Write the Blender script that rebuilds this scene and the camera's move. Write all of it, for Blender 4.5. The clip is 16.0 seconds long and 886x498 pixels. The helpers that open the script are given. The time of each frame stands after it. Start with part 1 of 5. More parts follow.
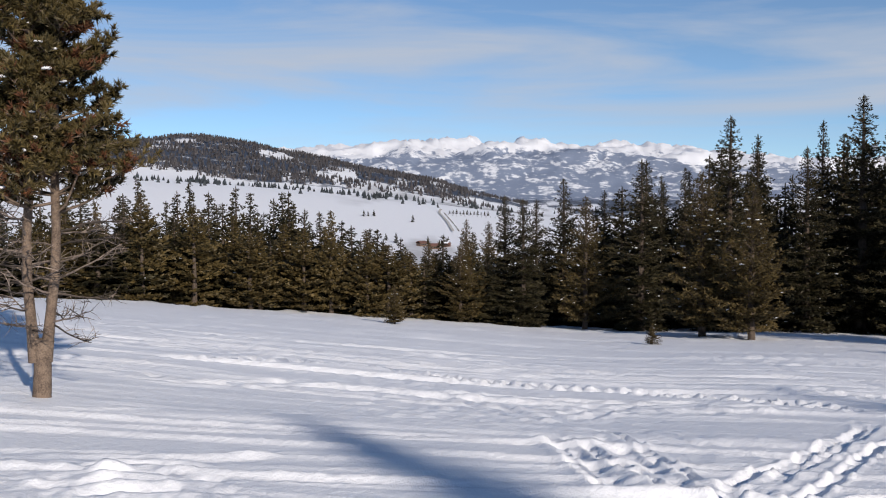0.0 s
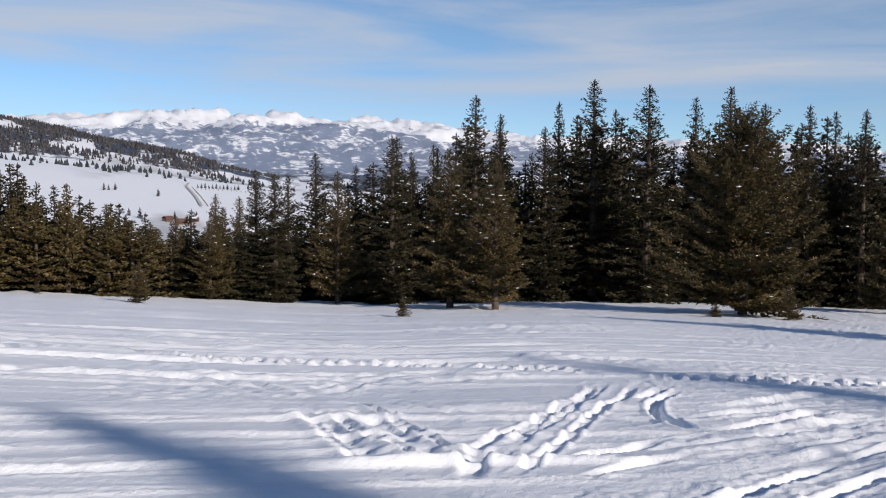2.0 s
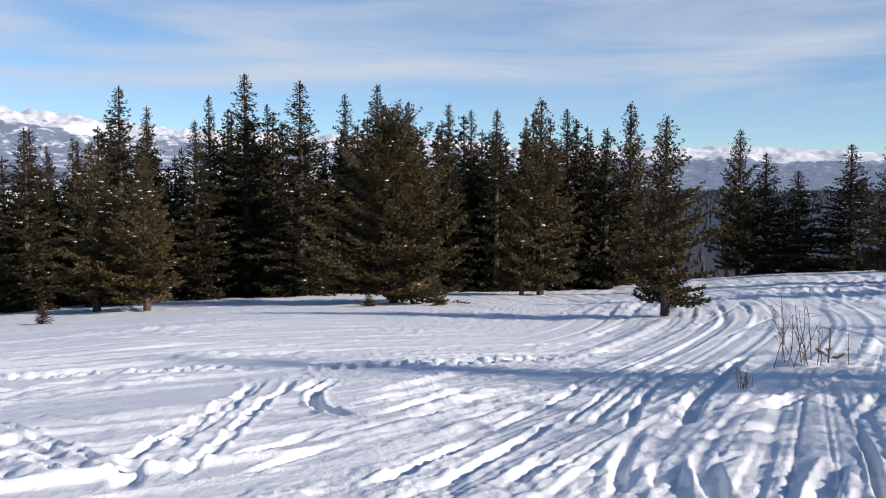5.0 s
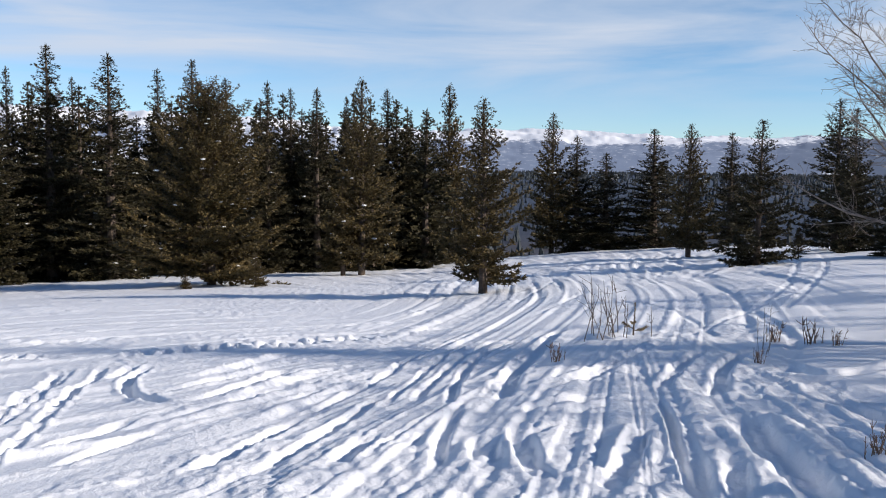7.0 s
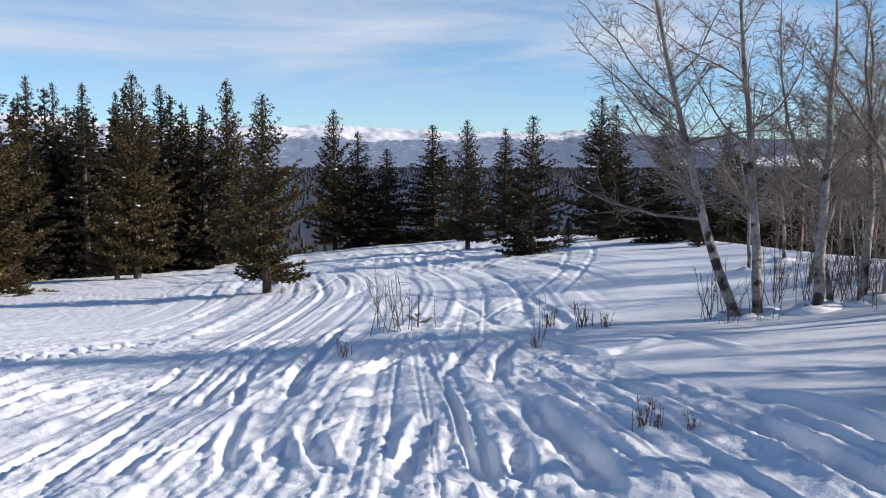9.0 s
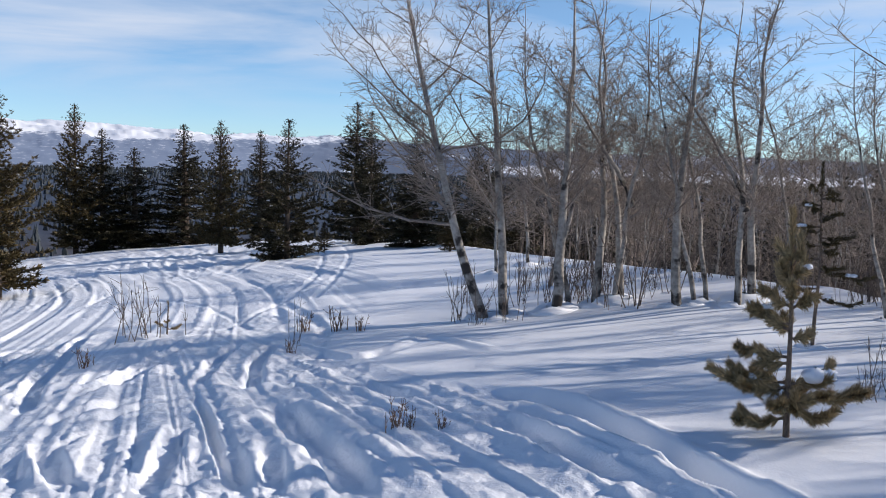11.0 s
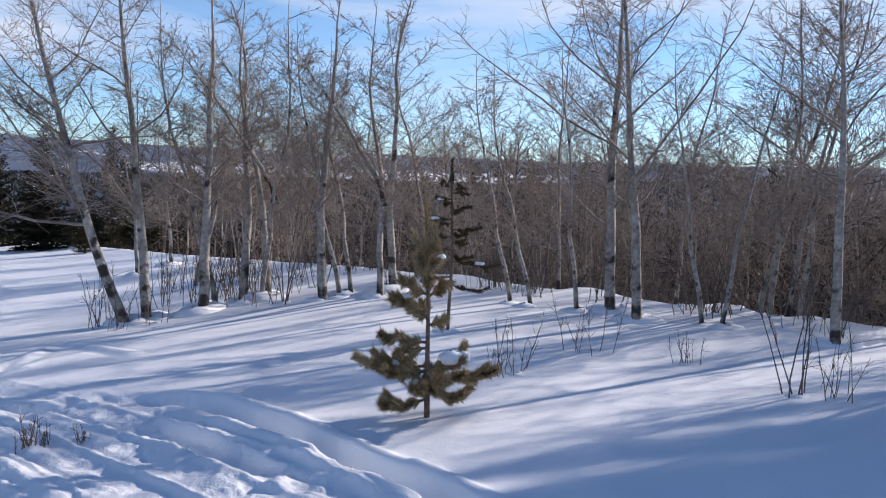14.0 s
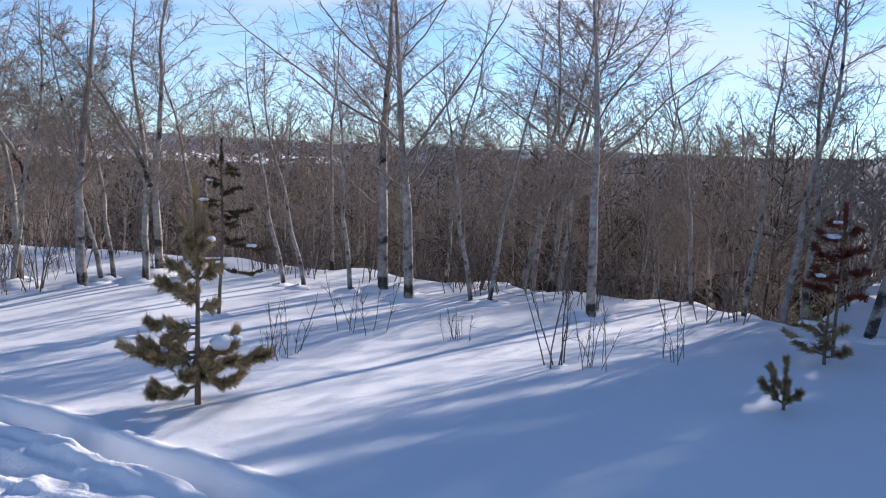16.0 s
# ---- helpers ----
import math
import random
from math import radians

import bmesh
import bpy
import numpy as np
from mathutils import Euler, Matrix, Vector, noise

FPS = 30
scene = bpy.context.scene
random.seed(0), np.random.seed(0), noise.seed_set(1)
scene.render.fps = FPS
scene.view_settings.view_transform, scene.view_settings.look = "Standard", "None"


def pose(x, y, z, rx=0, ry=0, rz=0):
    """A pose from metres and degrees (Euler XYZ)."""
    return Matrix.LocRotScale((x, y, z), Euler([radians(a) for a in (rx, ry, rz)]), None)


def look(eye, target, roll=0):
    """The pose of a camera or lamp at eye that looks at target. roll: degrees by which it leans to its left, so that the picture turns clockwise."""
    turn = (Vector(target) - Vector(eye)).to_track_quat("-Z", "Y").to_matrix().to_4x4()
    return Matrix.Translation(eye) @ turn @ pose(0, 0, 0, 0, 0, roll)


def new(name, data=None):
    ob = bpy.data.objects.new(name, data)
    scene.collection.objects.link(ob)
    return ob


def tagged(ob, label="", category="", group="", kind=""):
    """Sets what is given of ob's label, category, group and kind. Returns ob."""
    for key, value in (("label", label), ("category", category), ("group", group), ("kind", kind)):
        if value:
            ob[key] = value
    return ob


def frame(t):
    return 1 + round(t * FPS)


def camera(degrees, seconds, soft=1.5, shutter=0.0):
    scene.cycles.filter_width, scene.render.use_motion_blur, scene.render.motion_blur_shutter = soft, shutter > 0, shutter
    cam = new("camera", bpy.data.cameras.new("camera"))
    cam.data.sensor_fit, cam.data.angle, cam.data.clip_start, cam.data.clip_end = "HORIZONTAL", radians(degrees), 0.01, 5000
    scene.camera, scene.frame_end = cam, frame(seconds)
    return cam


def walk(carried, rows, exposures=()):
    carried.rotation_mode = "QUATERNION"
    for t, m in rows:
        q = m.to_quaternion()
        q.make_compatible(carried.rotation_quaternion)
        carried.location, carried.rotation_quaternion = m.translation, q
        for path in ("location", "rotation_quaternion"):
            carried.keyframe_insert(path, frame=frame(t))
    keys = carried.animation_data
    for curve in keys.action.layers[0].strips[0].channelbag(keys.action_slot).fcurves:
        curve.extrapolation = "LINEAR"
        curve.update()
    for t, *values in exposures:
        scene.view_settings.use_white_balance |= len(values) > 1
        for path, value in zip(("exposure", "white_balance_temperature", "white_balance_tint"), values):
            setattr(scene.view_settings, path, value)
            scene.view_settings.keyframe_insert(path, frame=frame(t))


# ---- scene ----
# ---- camera and walk ----
cam = camera(49.9, 16.0, soft=1.1)
EYE, ARM = 1.6, 0.02
# seconds, heading (clockwise from +y), pitch, lean to the right
TURNS = [
    (0.0, 0.00, -2.63, 0.19),
    (0.5, 3.10, -2.68, 0.54),
    (1.0, 7.48, -3.04, 0.41),
    (1.5, 11.87, -3.56, 0.35),
    (2.0, 14.81, -4.13, -0.28),
    (2.5, 18.75, -4.18, -0.40),
    (3.0, 21.95, -4.47, -0.05),
    (3.5, 25.46, -4.27, 0.09),
    (4.0, 28.56, -4.40, 0.23),
    (4.5, 31.05, -4.29, 0.50),
    (5.0, 35.39, -4.40, 0.05),
    (7.5, 48.76, -5.33, -0.62),
    (8.0, 52.16, -4.92, -0.74),
    (8.5, 55.66, -5.35, -0.15),
    (11.0, 73.69, -5.30, -1.51),
    (11.5, 77.59, -5.16, -1.49),
    (12.0, 81.44, -4.89, -1.31),
    (12.5, 84.55, -5.02, -1.46),
    (13.0, 87.89, -4.70, -1.49),
    (13.5, 91.45, -4.85, -1.68),
    (14.0, 94.79, -4.94, -1.61),
    (14.5, 97.89, -4.88, -1.66),
    (15.0, 101.36, -5.19, -1.88),
    (15.5, 105.32, -5.37, -2.07),
    (16.0, 108.35, -5.62, -2.23),
]


def held(heading, pitch, lean):
    """The camera stands on one spot and is turned at a short reach before the body."""
    a = radians(heading)
    return pose(ARM * math.sin(a), ARM * (math.cos(a) - 1), EYE, 90 + pitch, lean, -heading)


walk(cam, [(t, held(h, p, l)) for t, h, p, l in TURNS], exposures=[(0.0, -0.18, 6550, 12), (3.0, -0.08, 6450, 12), (5.0, 0.10, 6450, 12), (8.5, 0.22, 6400, 11), (12.0, 0.28, 6250, 13), (14.0, 0.40, 6250, 15), (16.0, 0.56, 6250, 16)])

# ---- world and sun ----
SUN_AZ, SUN_EL = 153.0, 23.0
world = bpy.data.worlds.new("sky")
scene.world = world
world.use_nodes = True
wn, wl = world.node_tree.nodes, world.node_tree.links
wn.clear()
w_out = wn.new("ShaderNodeOutputWorld")
w_bg = wn.new("ShaderNodeBackground")
w_sky = wn.new("ShaderNodeTexSky")
w_sky.sky_type = "NISHITA"
w_sky.sun_disc = False
w_sky.sun_elevation, w_sky.sun_rotation = radians(SUN_EL), radians(SUN_AZ)
w_sky.altitude, w_sky.air_density, w_sky.dust_density, w_sky.ozone_density = 2500, 1.0, 0.0, 2.5
w_bg.inputs["Strength"].default_value = 0.112
# thin cirrus drawn out along the wind
w_tc = wn.new("ShaderNodeTexCoord")
w_map = wn.new("ShaderNodeMapping")
w_map.inputs["Rotation"].default_value = (0, radians(4), radians(25))
w_map.inputs["Scale"].default_value = (1.1, 1.6, 11.0)
w_n = wn.new("ShaderNodeTexNoise")
w_n.inputs["Scale"].default_value, w_n.inputs["Detail"].default_value, w_n.inputs["Roughness"].default_value = 1.5, 7, 0.55
w_n.inputs["Distortion"].default_value = 0.5
w_ramp = wn.new("ShaderNodeValToRGB")
w_ramp.color_ramp.elements[0].position, w_ramp.color_ramp.elements[1].position = 0.41, 0.65
w_ramp.color_ramp.elements[0].color = (0.08, 0.08, 0.08, 1)
w_mix = wn.new("ShaderNodeMixRGB")
w_mix.inputs["Color2"].default_value = (5.0, 5.5, 6.3, 1)
w_mul = wn.new("ShaderNodeMath")
w_mul.operation = "MULTIPLY"
w_mul.inputs[1].default_value = 0.92
wl.new(w_tc.outputs["Generated"], w_map.inputs["Vector"])
wl.new(w_map.outputs["Vector"], w_n.inputs["Vector"])
wl.new(w_n.outputs["Fac"], w_ramp.inputs["Fac"])
wl.new(w_ramp.outputs["Color"], w_mul.inputs[0])
# clear just over the land, streaked above it, clear overhead
w_band, w_thin = wn.new("ShaderNodeValToRGB"), wn.new("ShaderNodeMath")
w_band.color_ramp.interpolation = "EASE"
w_band.color_ramp.elements[0].position, w_band.color_ramp.elements[1].position = 0.03, 0.55
for place, much in ((0.12, 1.0), (0.26, 0.9)):
    w_band.color_ramp.elements.new(place).color = (much, much, much, 1)
w_band.color_ramp.elements[0].color, w_band.color_ramp.elements[3].color = (0.12, 0.12, 0.12, 1), (0.05, 0.05, 0.05, 1)
w_thin.operation = "MULTIPLY"
wl.new(w_mul.outputs[0], w_thin.inputs[0])
wl.new(w_band.outputs["Color"], w_thin.inputs[1])
wl.new(w_thin.outputs[0], w_mix.inputs["Fac"])
w_hue = wn.new("ShaderNodeHueSaturation")
w_hue.inputs["Saturation"].default_value = 1.12
wl.new(w_sky.outputs["Color"], w_hue.inputs["Color"])
# cold clear air low over the land
w_sep, w_low, w_air = wn.new("ShaderNodeSeparateXYZ"), wn.new("ShaderNodeMapRange"), wn.new("ShaderNodeMixRGB")
w_low.inputs["From Min"].default_value, w_low.inputs["From Max"].default_value = 0.0, 0.16
w_low.inputs["To Min"].default_value, w_low.inputs["To Max"].default_value = 1.0, 0.0
w_air.blend_type = "MULTIPLY"
w_air.inputs["Color2"].default_value = (0.74, 0.93, 1.15, 1)
wl.new(w_tc.outputs["Generated"], w_sep.inputs[0])
wl.new(w_sep.outputs["Z"], w_low.inputs["Value"])
wl.new(w_sep.outputs["Z"], w_band.inputs["Fac"])
wl.new(w_low.outputs["Result"], w_air.inputs["Fac"])
wl.new(w_hue.outputs["Color"], w_air.inputs["Color1"])
wl.new(w_air.outputs["Color"], w_mix.inputs["Color1"])
wl.new(w_mix.outputs["Color"], w_bg.inputs["Color"])
wl.new(w_bg.outputs["Background"], w_out.inputs["Surface"])

sun = new("sun", bpy.data.lights.new("sun", "SUN"))
sun.data.energy, sun.data.angle, sun.data.color = 5.0, radians(1.0), (1.0, 0.91, 0.80)
s_az, s_el = radians(SUN_AZ), radians(SUN_EL)
TO_SUN = Vector((math.sin(s_az) * math.cos(s_el), math.cos(s_az) * math.cos(s_el), math.sin(s_el)))
sun.matrix_world = look(TO_SUN * 60, (0, 0, 0))


# ---- materials ----
def material(name, colour, rough=0.7, dark=None, scale=6.0, bump=0.0, bump_scale=40.0, spec=0.3, random_by="", amount=0.25):
    """A two-scale procedural material: colour drifts to dark with coarse and fine noise; optional bump."""
    m = bpy.data.materials.new(name)
    m.use_nodes = True
    n, l = m.node_tree.nodes, m.node_tree.links
    b = n["Principled BSDF"]
    b.inputs["Roughness"].default_value = rough
    b.inputs["Specular IOR Level"].default_value = spec
    tc = n.new("ShaderNodeTexCoord")
    n1, n2 = n.new("ShaderNodeTexNoise"), n.new("ShaderNodeTexNoise")
    n1.inputs["Scale"].default_value, n1.inputs["Detail"].default_value = scale, 4
    n2.inputs["Scale"].default_value, n2.inputs["Detail"].default_value = scale * 7, 3
    l.new(tc.outputs["Object"], n1.inputs["Vector"])
    l.new(tc.outputs["Object"], n2.inputs["Vector"])
    add = n.new("ShaderNodeMath")
    l.new(n1.outputs["Fac"], add.inputs[0])
    l.new(n2.outputs["Fac"], add.inputs[1])
    ramp = n.new("ShaderNodeMapRange")
    ramp.inputs["From Min"].default_value, ramp.inputs["From Max"].default_value = 0.75, 1.25
    l.new(add.outputs[0], ramp.inputs["Value"])
    mix = n.new("ShaderNodeMixRGB")
    dark = dark or tuple(c * 0.6 for c in colour)
    mix.inputs["Color1"].default_value, mix.inputs["Color2"].default_value = (*dark, 1), (*colour, 1)
    l.new(ramp.outputs["Result"], mix.inputs["Fac"])
    col = mix.outputs["Color"]
    if random_by:
        hsv = n.new("ShaderNodeHueSaturation")
        rnd = n.new("ShaderNodeNewGeometry") if random_by == "island" else n.new("ShaderNodeObjectInfo")
        mr = n.new("ShaderNodeMapRange")
        mr.inputs["To Min"].default_value, mr.inputs["To Max"].default_value = 1 - amount, 1 + amount
        l.new(rnd.outputs["Random Per Island" if random_by == "island" else "Random"], mr.inputs["Value"])
        l.new(mr.outputs["Result"], hsv.inputs["Value"])
        l.new(col, hsv.inputs["Color"])
        col = hsv.outputs["Color"]
    l.new(col, b.inputs["Base Color"])
    if bump:
        bn, bp = n.new("ShaderNodeTexNoise"), n.new("ShaderNodeBump")
        bn.inputs["Scale"].default_value, bn.inputs["Detail"].default_value = bump_scale, 4
        l.new(tc.outputs["Object"], bn.inputs["Vector"])
        bp.inputs["Strength"].default_value, bp.inputs["Distance"].default_value = bump, 0.02
        l.new(bn.outputs["Fac"], bp.inputs["Height"])
        l.new(bp.outputs["Normal"], b.inputs["Normal"])
    return m


def ground_material():
    """Snow, broken on the far land by woods (attribute 'cover'), bare scrub ('scrub') and open steppe."""
    m = bpy.data.materials.new("snow_ground")
    m.use_nodes = True
    n, l = m.node_tree.nodes, m.node_tree.links
    b = n["Principled BSDF"]
    tc = n.new("ShaderNodeTexCoord")
    fine, grain, broad = n.new("ShaderNodeTexNoise"), n.new("ShaderNodeTexNoise"), n.new("ShaderNodeTexNoise")
    for k, s, d in ((fine, 14.0, 7), (grain, 60.0, 4), (broad, 0.35, 4)):
        k.inputs["Scale"].default_value, k.inputs["Detail"].default_value = s, d
        l.new(tc.outputs["Object"], k.inputs["Vector"])
    snow = n.new("ShaderNodeMixRGB")
    snow.inputs["Color1"].default_value, snow.inputs["Color2"].default_value = (0.80, 0.82, 0.86, 1), (0.88, 0.89, 0.91, 1)
    l.new(broad.outputs["Fac"], snow.inputs["Fac"])
    wood_n = n.new("ShaderNodeTexNoise")
    wood_n.inputs["Scale"].default_value, wood_n.inputs["Detail"].default_value, wood_n.inputs["Roughness"].default_value = 0.035, 12, 0.66
    l.new(tc.outputs["Object"], wood_n.inputs["Vector"])
    # the woods' colour leans blue, with some haze of distance put into it
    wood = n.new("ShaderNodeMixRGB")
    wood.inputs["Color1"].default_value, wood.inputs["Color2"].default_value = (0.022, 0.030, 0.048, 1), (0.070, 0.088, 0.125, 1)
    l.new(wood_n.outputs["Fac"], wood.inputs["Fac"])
    # far off, woods pale and blue: haze painted into the colour, with snow between
    at3, haze_mix = n.new("ShaderNodeAttribute"), n.new("ShaderNodeMixRGB")
    at3.attribute_name = "haze"
    l.new(at3.outputs["Fac"], haze_mix.inputs["Fac"])
    l.new(wood.outputs["Color"], haze_mix.inputs["Color1"])
    haze_mix.inputs["Color2"].default_value = (0.25, 0.30, 0.40, 1)
    at = n.new("ShaderNodeAttribute")
    at.attribute_name = "cover"
    edge = n.new("ShaderNodeMath")
    edge.operation = "ADD"
    jit = n.new("ShaderNodeMapRange")
    jit.inputs["From Min"].default_value, jit.inputs["From Max"].default_value = 0.3, 0.7
    jit.inputs["To Min"].default_value, jit.inputs["To Max"].default_value = -0.45, 0.45
    l.new(wood_n.outputs["Fac"], jit.inputs["Value"])
    l.new(at.outputs["Fac"], edge.inputs[0])
    l.new(jit.outputs["Result"], edge.inputs[1])
    step = n.new("ShaderNodeMapRange")
    step.inputs["From Min"].default_value, step.inputs["From Max"].default_value = 0.36, 0.64
    l.new(edge.outputs[0], step.inputs["Value"])
    gate = n.new("ShaderNodeMath")
    gate.operation = "MULTIPLY"
    pres = n.new("ShaderNodeMapRange")
    pres.inputs["From Min"].default_value, pres.inputs["From Max"].default_value = 0.0, 0.05
    l.new(at.outputs["Fac"], pres.inputs["Value"])
    l.new(step.outputs["Result"], gate.inputs[0])
    l.new(pres.outputs["Result"], gate.inputs[1])
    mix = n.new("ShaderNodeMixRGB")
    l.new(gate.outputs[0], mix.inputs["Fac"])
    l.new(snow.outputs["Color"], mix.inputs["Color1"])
    l.new(haze_mix.outputs["Color"], mix.inputs["Color2"])
    at2 = n.new("ShaderNodeAttribute")
    at2.attribute_name = "scrub"
    mix2 = n.new("ShaderNodeMixRGB")
    mix2.inputs["Color2"].default_value = (0.075, 0.056, 0.045, 1)
    sc = n.new("ShaderNodeMath")
    sc.operation = "MULTIPLY"
    l.new(at2.outputs["Fac"], sc.inputs[0])
    l.new(wood_n.outputs["Fac"], sc.inputs[1])
    l.new(sc.outputs[0], mix2.inputs["Fac"])
    l.new(mix.outputs["Color"], mix2.inputs["Color1"])
    l.new(mix2.outputs["Color"], b.inputs["Base Color"])
    b.inputs["Roughness"].default_value, b.inputs["Specular IOR Level"].default_value = 0.62, 0.25
    h = n.new("ShaderNodeMath")
    h.operation = "MULTIPLY_ADD"
    h.inputs[1].default_value = 0.35
    l.new(grain.outputs["Fac"], h.inputs[0])
    l.new(fine.outputs["Fac"], h.inputs[2])
    bp = n.new("ShaderNodeBump")
    bp.inputs["Strength"].default_value, bp.inputs["Distance"].default_value = 0.55, 0.03
    l.new(h.outputs[0], bp.inputs["Height"])
    at4, deep = n.new("ShaderNodeAttribute"), n.new("ShaderNodeMapRange")
    at4.attribute_name = "driven"
    deep.inputs["To Min"].default_value, deep.inputs["To Max"].default_value = 0.14, 0.5
    l.new(at4.outputs["Fac"], deep.inputs["Value"])
    l.new(deep.outputs["Result"], bp.inputs["Strength"])
    l.new(bp.outputs["Normal"], b.inputs["Normal"])
    return m


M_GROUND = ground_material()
M_SNOW = material("fresh_snow", (0.87, 0.88, 0.91), 0.6, (0.8, 0.82, 0.86), 5, 0.3, 30)
M_SPRUCE = material("spruce_needles", (0.056, 0.046, 0.019), 0.6, (0.022, 0.020, 0.010), 1.2, random_by="island", amount=0.35)
M_PINE = material("pine_needles", (0.120, 0.084, 0.030), 0.6, (0.046, 0.036, 0.014), 1.2, random_by="island", amount=0.35)
M_RUST = material("rusty_needles", (0.16, 0.065, 0.03), 0.7, (0.09, 0.04, 0.02), 2, random_by="island", amount=0.3)
M_TRUNK = material("dark_conifer_bark", (0.12, 0.092, 0.072), 0.9, (0.05, 0.038, 0.03), 9, 0.6, 35)
M_BARK = material("conifer_bark", (0.23, 0.17, 0.125), 0.9, (0.09, 0.065, 0.05), 9, 0.8, 35)
M_TWIG = material("grey_twigs", (0.35, 0.29, 0.24), 0.85, (0.17, 0.135, 0.11), 4)
M_BRUSH = material("brown_brush", (0.215, 0.172, 0.142), 0.9, (0.055, 0.043, 0.036), 3, random_by="island", amount=0.85)


def aspen_bark():
    """Pale bark with dark scars drawn out round the stem and a blackened foot."""
    m = material("aspen_bark", (0.43, 0.395, 0.345), 0.75, (0.19, 0.17, 0.15), 3, 0.4, 25)
    n, l = m.node_tree.nodes, m.node_tree.links
    b = n["Principled BSDF"]
    tc, mp, nz = n.new("ShaderNodeTexCoord"), n.new("ShaderNodeMapping"), n.new("ShaderNodeTexNoise")
    mp.inputs["Scale"].default_value = (5, 5, 5.5)
    nz.inputs["Scale"].default_value, nz.inputs["Detail"].default_value = 1.0, 3
    l.new(tc.outputs["Object"], mp.inputs["Vector"])
    l.new(mp.outputs["Vector"], nz.inputs["Vector"])
    at = n.new("ShaderNodeAttribute")
    at.attribute_name = "scar"
    ad = n.new("ShaderNodeMath")
    ad.operation = "ADD"
    l.new(nz.outputs["Fac"], ad.inputs[0])
    l.new(at.outputs["Fac"], ad.inputs[1])
    mr = n.new("ShaderNodeMapRange")
    mr.inputs["From Min"].default_value, mr.inputs["From Max"].default_value = 0.60, 0.68
    l.new(ad.outputs[0], mr.inputs["Value"])
    mx = n.new("ShaderNodeMixRGB")
    old = b.inputs["Base Color"].links[0].from_socket
    l.new(mr.outputs["Result"], mx.inputs["Fac"])
    l.new(old, mx.inputs["Color1"])
    mx.inputs["Color2"].default_value = (0.045, 0.038, 0.033, 1)
    l.new(mx.outputs["Color"], b.inputs["Base Color"])
    return m


M_ASPEN = aspen_bark()


# ---- mesh helpers ----
def fast_mesh(name, verts, faces, mat=None, smooth=False):
    """A mesh from an array of places and one array of faces, all with the same number of corners."""
    v, f = np.asarray(verts, np.float32), np.asarray(faces, np.int32)
    me = bpy.data.meshes.new(name)
    me.vertices.add(len(v))
    me.vertices.foreach_set("co", v.ravel())
    k = f.shape[1]
    me.loops.add(f.size)
    me.loops.foreach_set("vertex_index", f.ravel())
    me.polygons.add(len(f))
    me.polygons.foreach_set("loop_start", np.arange(0, f.size, k, dtype=np.int32))
    me.polygons.foreach_set("loop_total", np.full(len(f), k, np.int32))
    me.update(calc_edges=True)
    me.polygons.foreach_set("use_smooth", np.full(len(f), smooth))
    if mat:
        me.materials.append(mat)
    return me


def part(name, data, parent, label=""):
    ob = new(name, data)
    ob.parent = parent
    return tagged(ob, label)


def thing(name, label, category, group="", kind="", data=None):
    return tagged(new(name, data), label, category, group, kind)


class Soup:
    """Gathers pieces with faces of one size."""

    def __init__(self):
        self.v, self.f, self.n, self.a = [], [], 0, []

    def add(self, v, f, a=0.0):
        v = np.asarray(v, float).reshape(-1, 3)
        self.v.append(v)
        self.f.append(np.asarray(f, int) + self.n)
        self.a.append(np.full(len(v), a) if np.isscalar(a) else np.asarray(a, float))
        self.n += len(v)

    def tube(self, pts, radii, sides, a=0.0):
        pts, radii = np.asarray(pts, float), np.asarray(radii, float)
        d = np.gradient(pts, axis=0)
        d /= np.linalg.norm(d, axis=1)[:, None] + 1e-9
        ref = np.where(np.abs(d[:, 2:3]) < 0.9, [[0, 0, 1.0]], [[1.0, 0, 0]])
        u = np.cross(d, ref)
        u /= np.linalg.norm(u, axis=1)[:, None] + 1e-9
        w = np.cross(d, u)
        ang = np.arange(sides) * 2 * np.pi / sides
        ring = pts[:, None] + radii[:, None, None] * (np.cos(ang)[None, :, None] * u[:, None] + np.sin(ang)[None, :, None] * w[:, None])
        k = len(pts)
        i = np.arange(k - 1)[:, None] * sides
        j = np.arange(sides)[None]
        f = np.stack([i + j, i + (j + 1) % sides, i + sides + (j + 1) % sides, i + sides + j], -1).reshape(-1, 4)
        self.add(ring.reshape(-1, 3), f, a if np.isscalar(a) else np.repeat(a, sides))

    def mesh(self, name, mat, smooth=False, attr=""):
        me = fast_mesh(name, np.concatenate(self.v), np.concatenate(self.f), mat, smooth)
        if attr:
            me.attributes.new(attr, "FLOAT", "POINT").data.foreach_set("value", np.concatenate(self.a).astype(np.float32))
        return me


def value_noise(x, y, seed=0):
    """Smooth noise in 0..1 on arrays."""
    xi, yi = np.floor(x).astype(np.int64), np.floor(y).astype(np.int64)
    fx, fy = x - xi, y - yi
    fx, fy = fx * fx * fx * (fx * (fx * 6 - 15) + 10), fy * fy * fy * (fy * (fy * 6 - 15) + 10)

    def h(a, b):
        k = (a * 374761393 + b * 668265263 + seed * 974711) & 0x7FFFFFFF
        k = ((k ^ (k >> 13)) * 1274126177) & 0x7FFFFFFF
        return ((k ^ (k >> 16)) & 0xFFFF) / 65535.0

    return (h(xi, yi) * (1 - fx) + h(xi + 1, yi) * fx) * (1 - fy) + (h(xi, yi + 1) * (1 - fx) + h(xi + 1, yi + 1) * fx) * fy


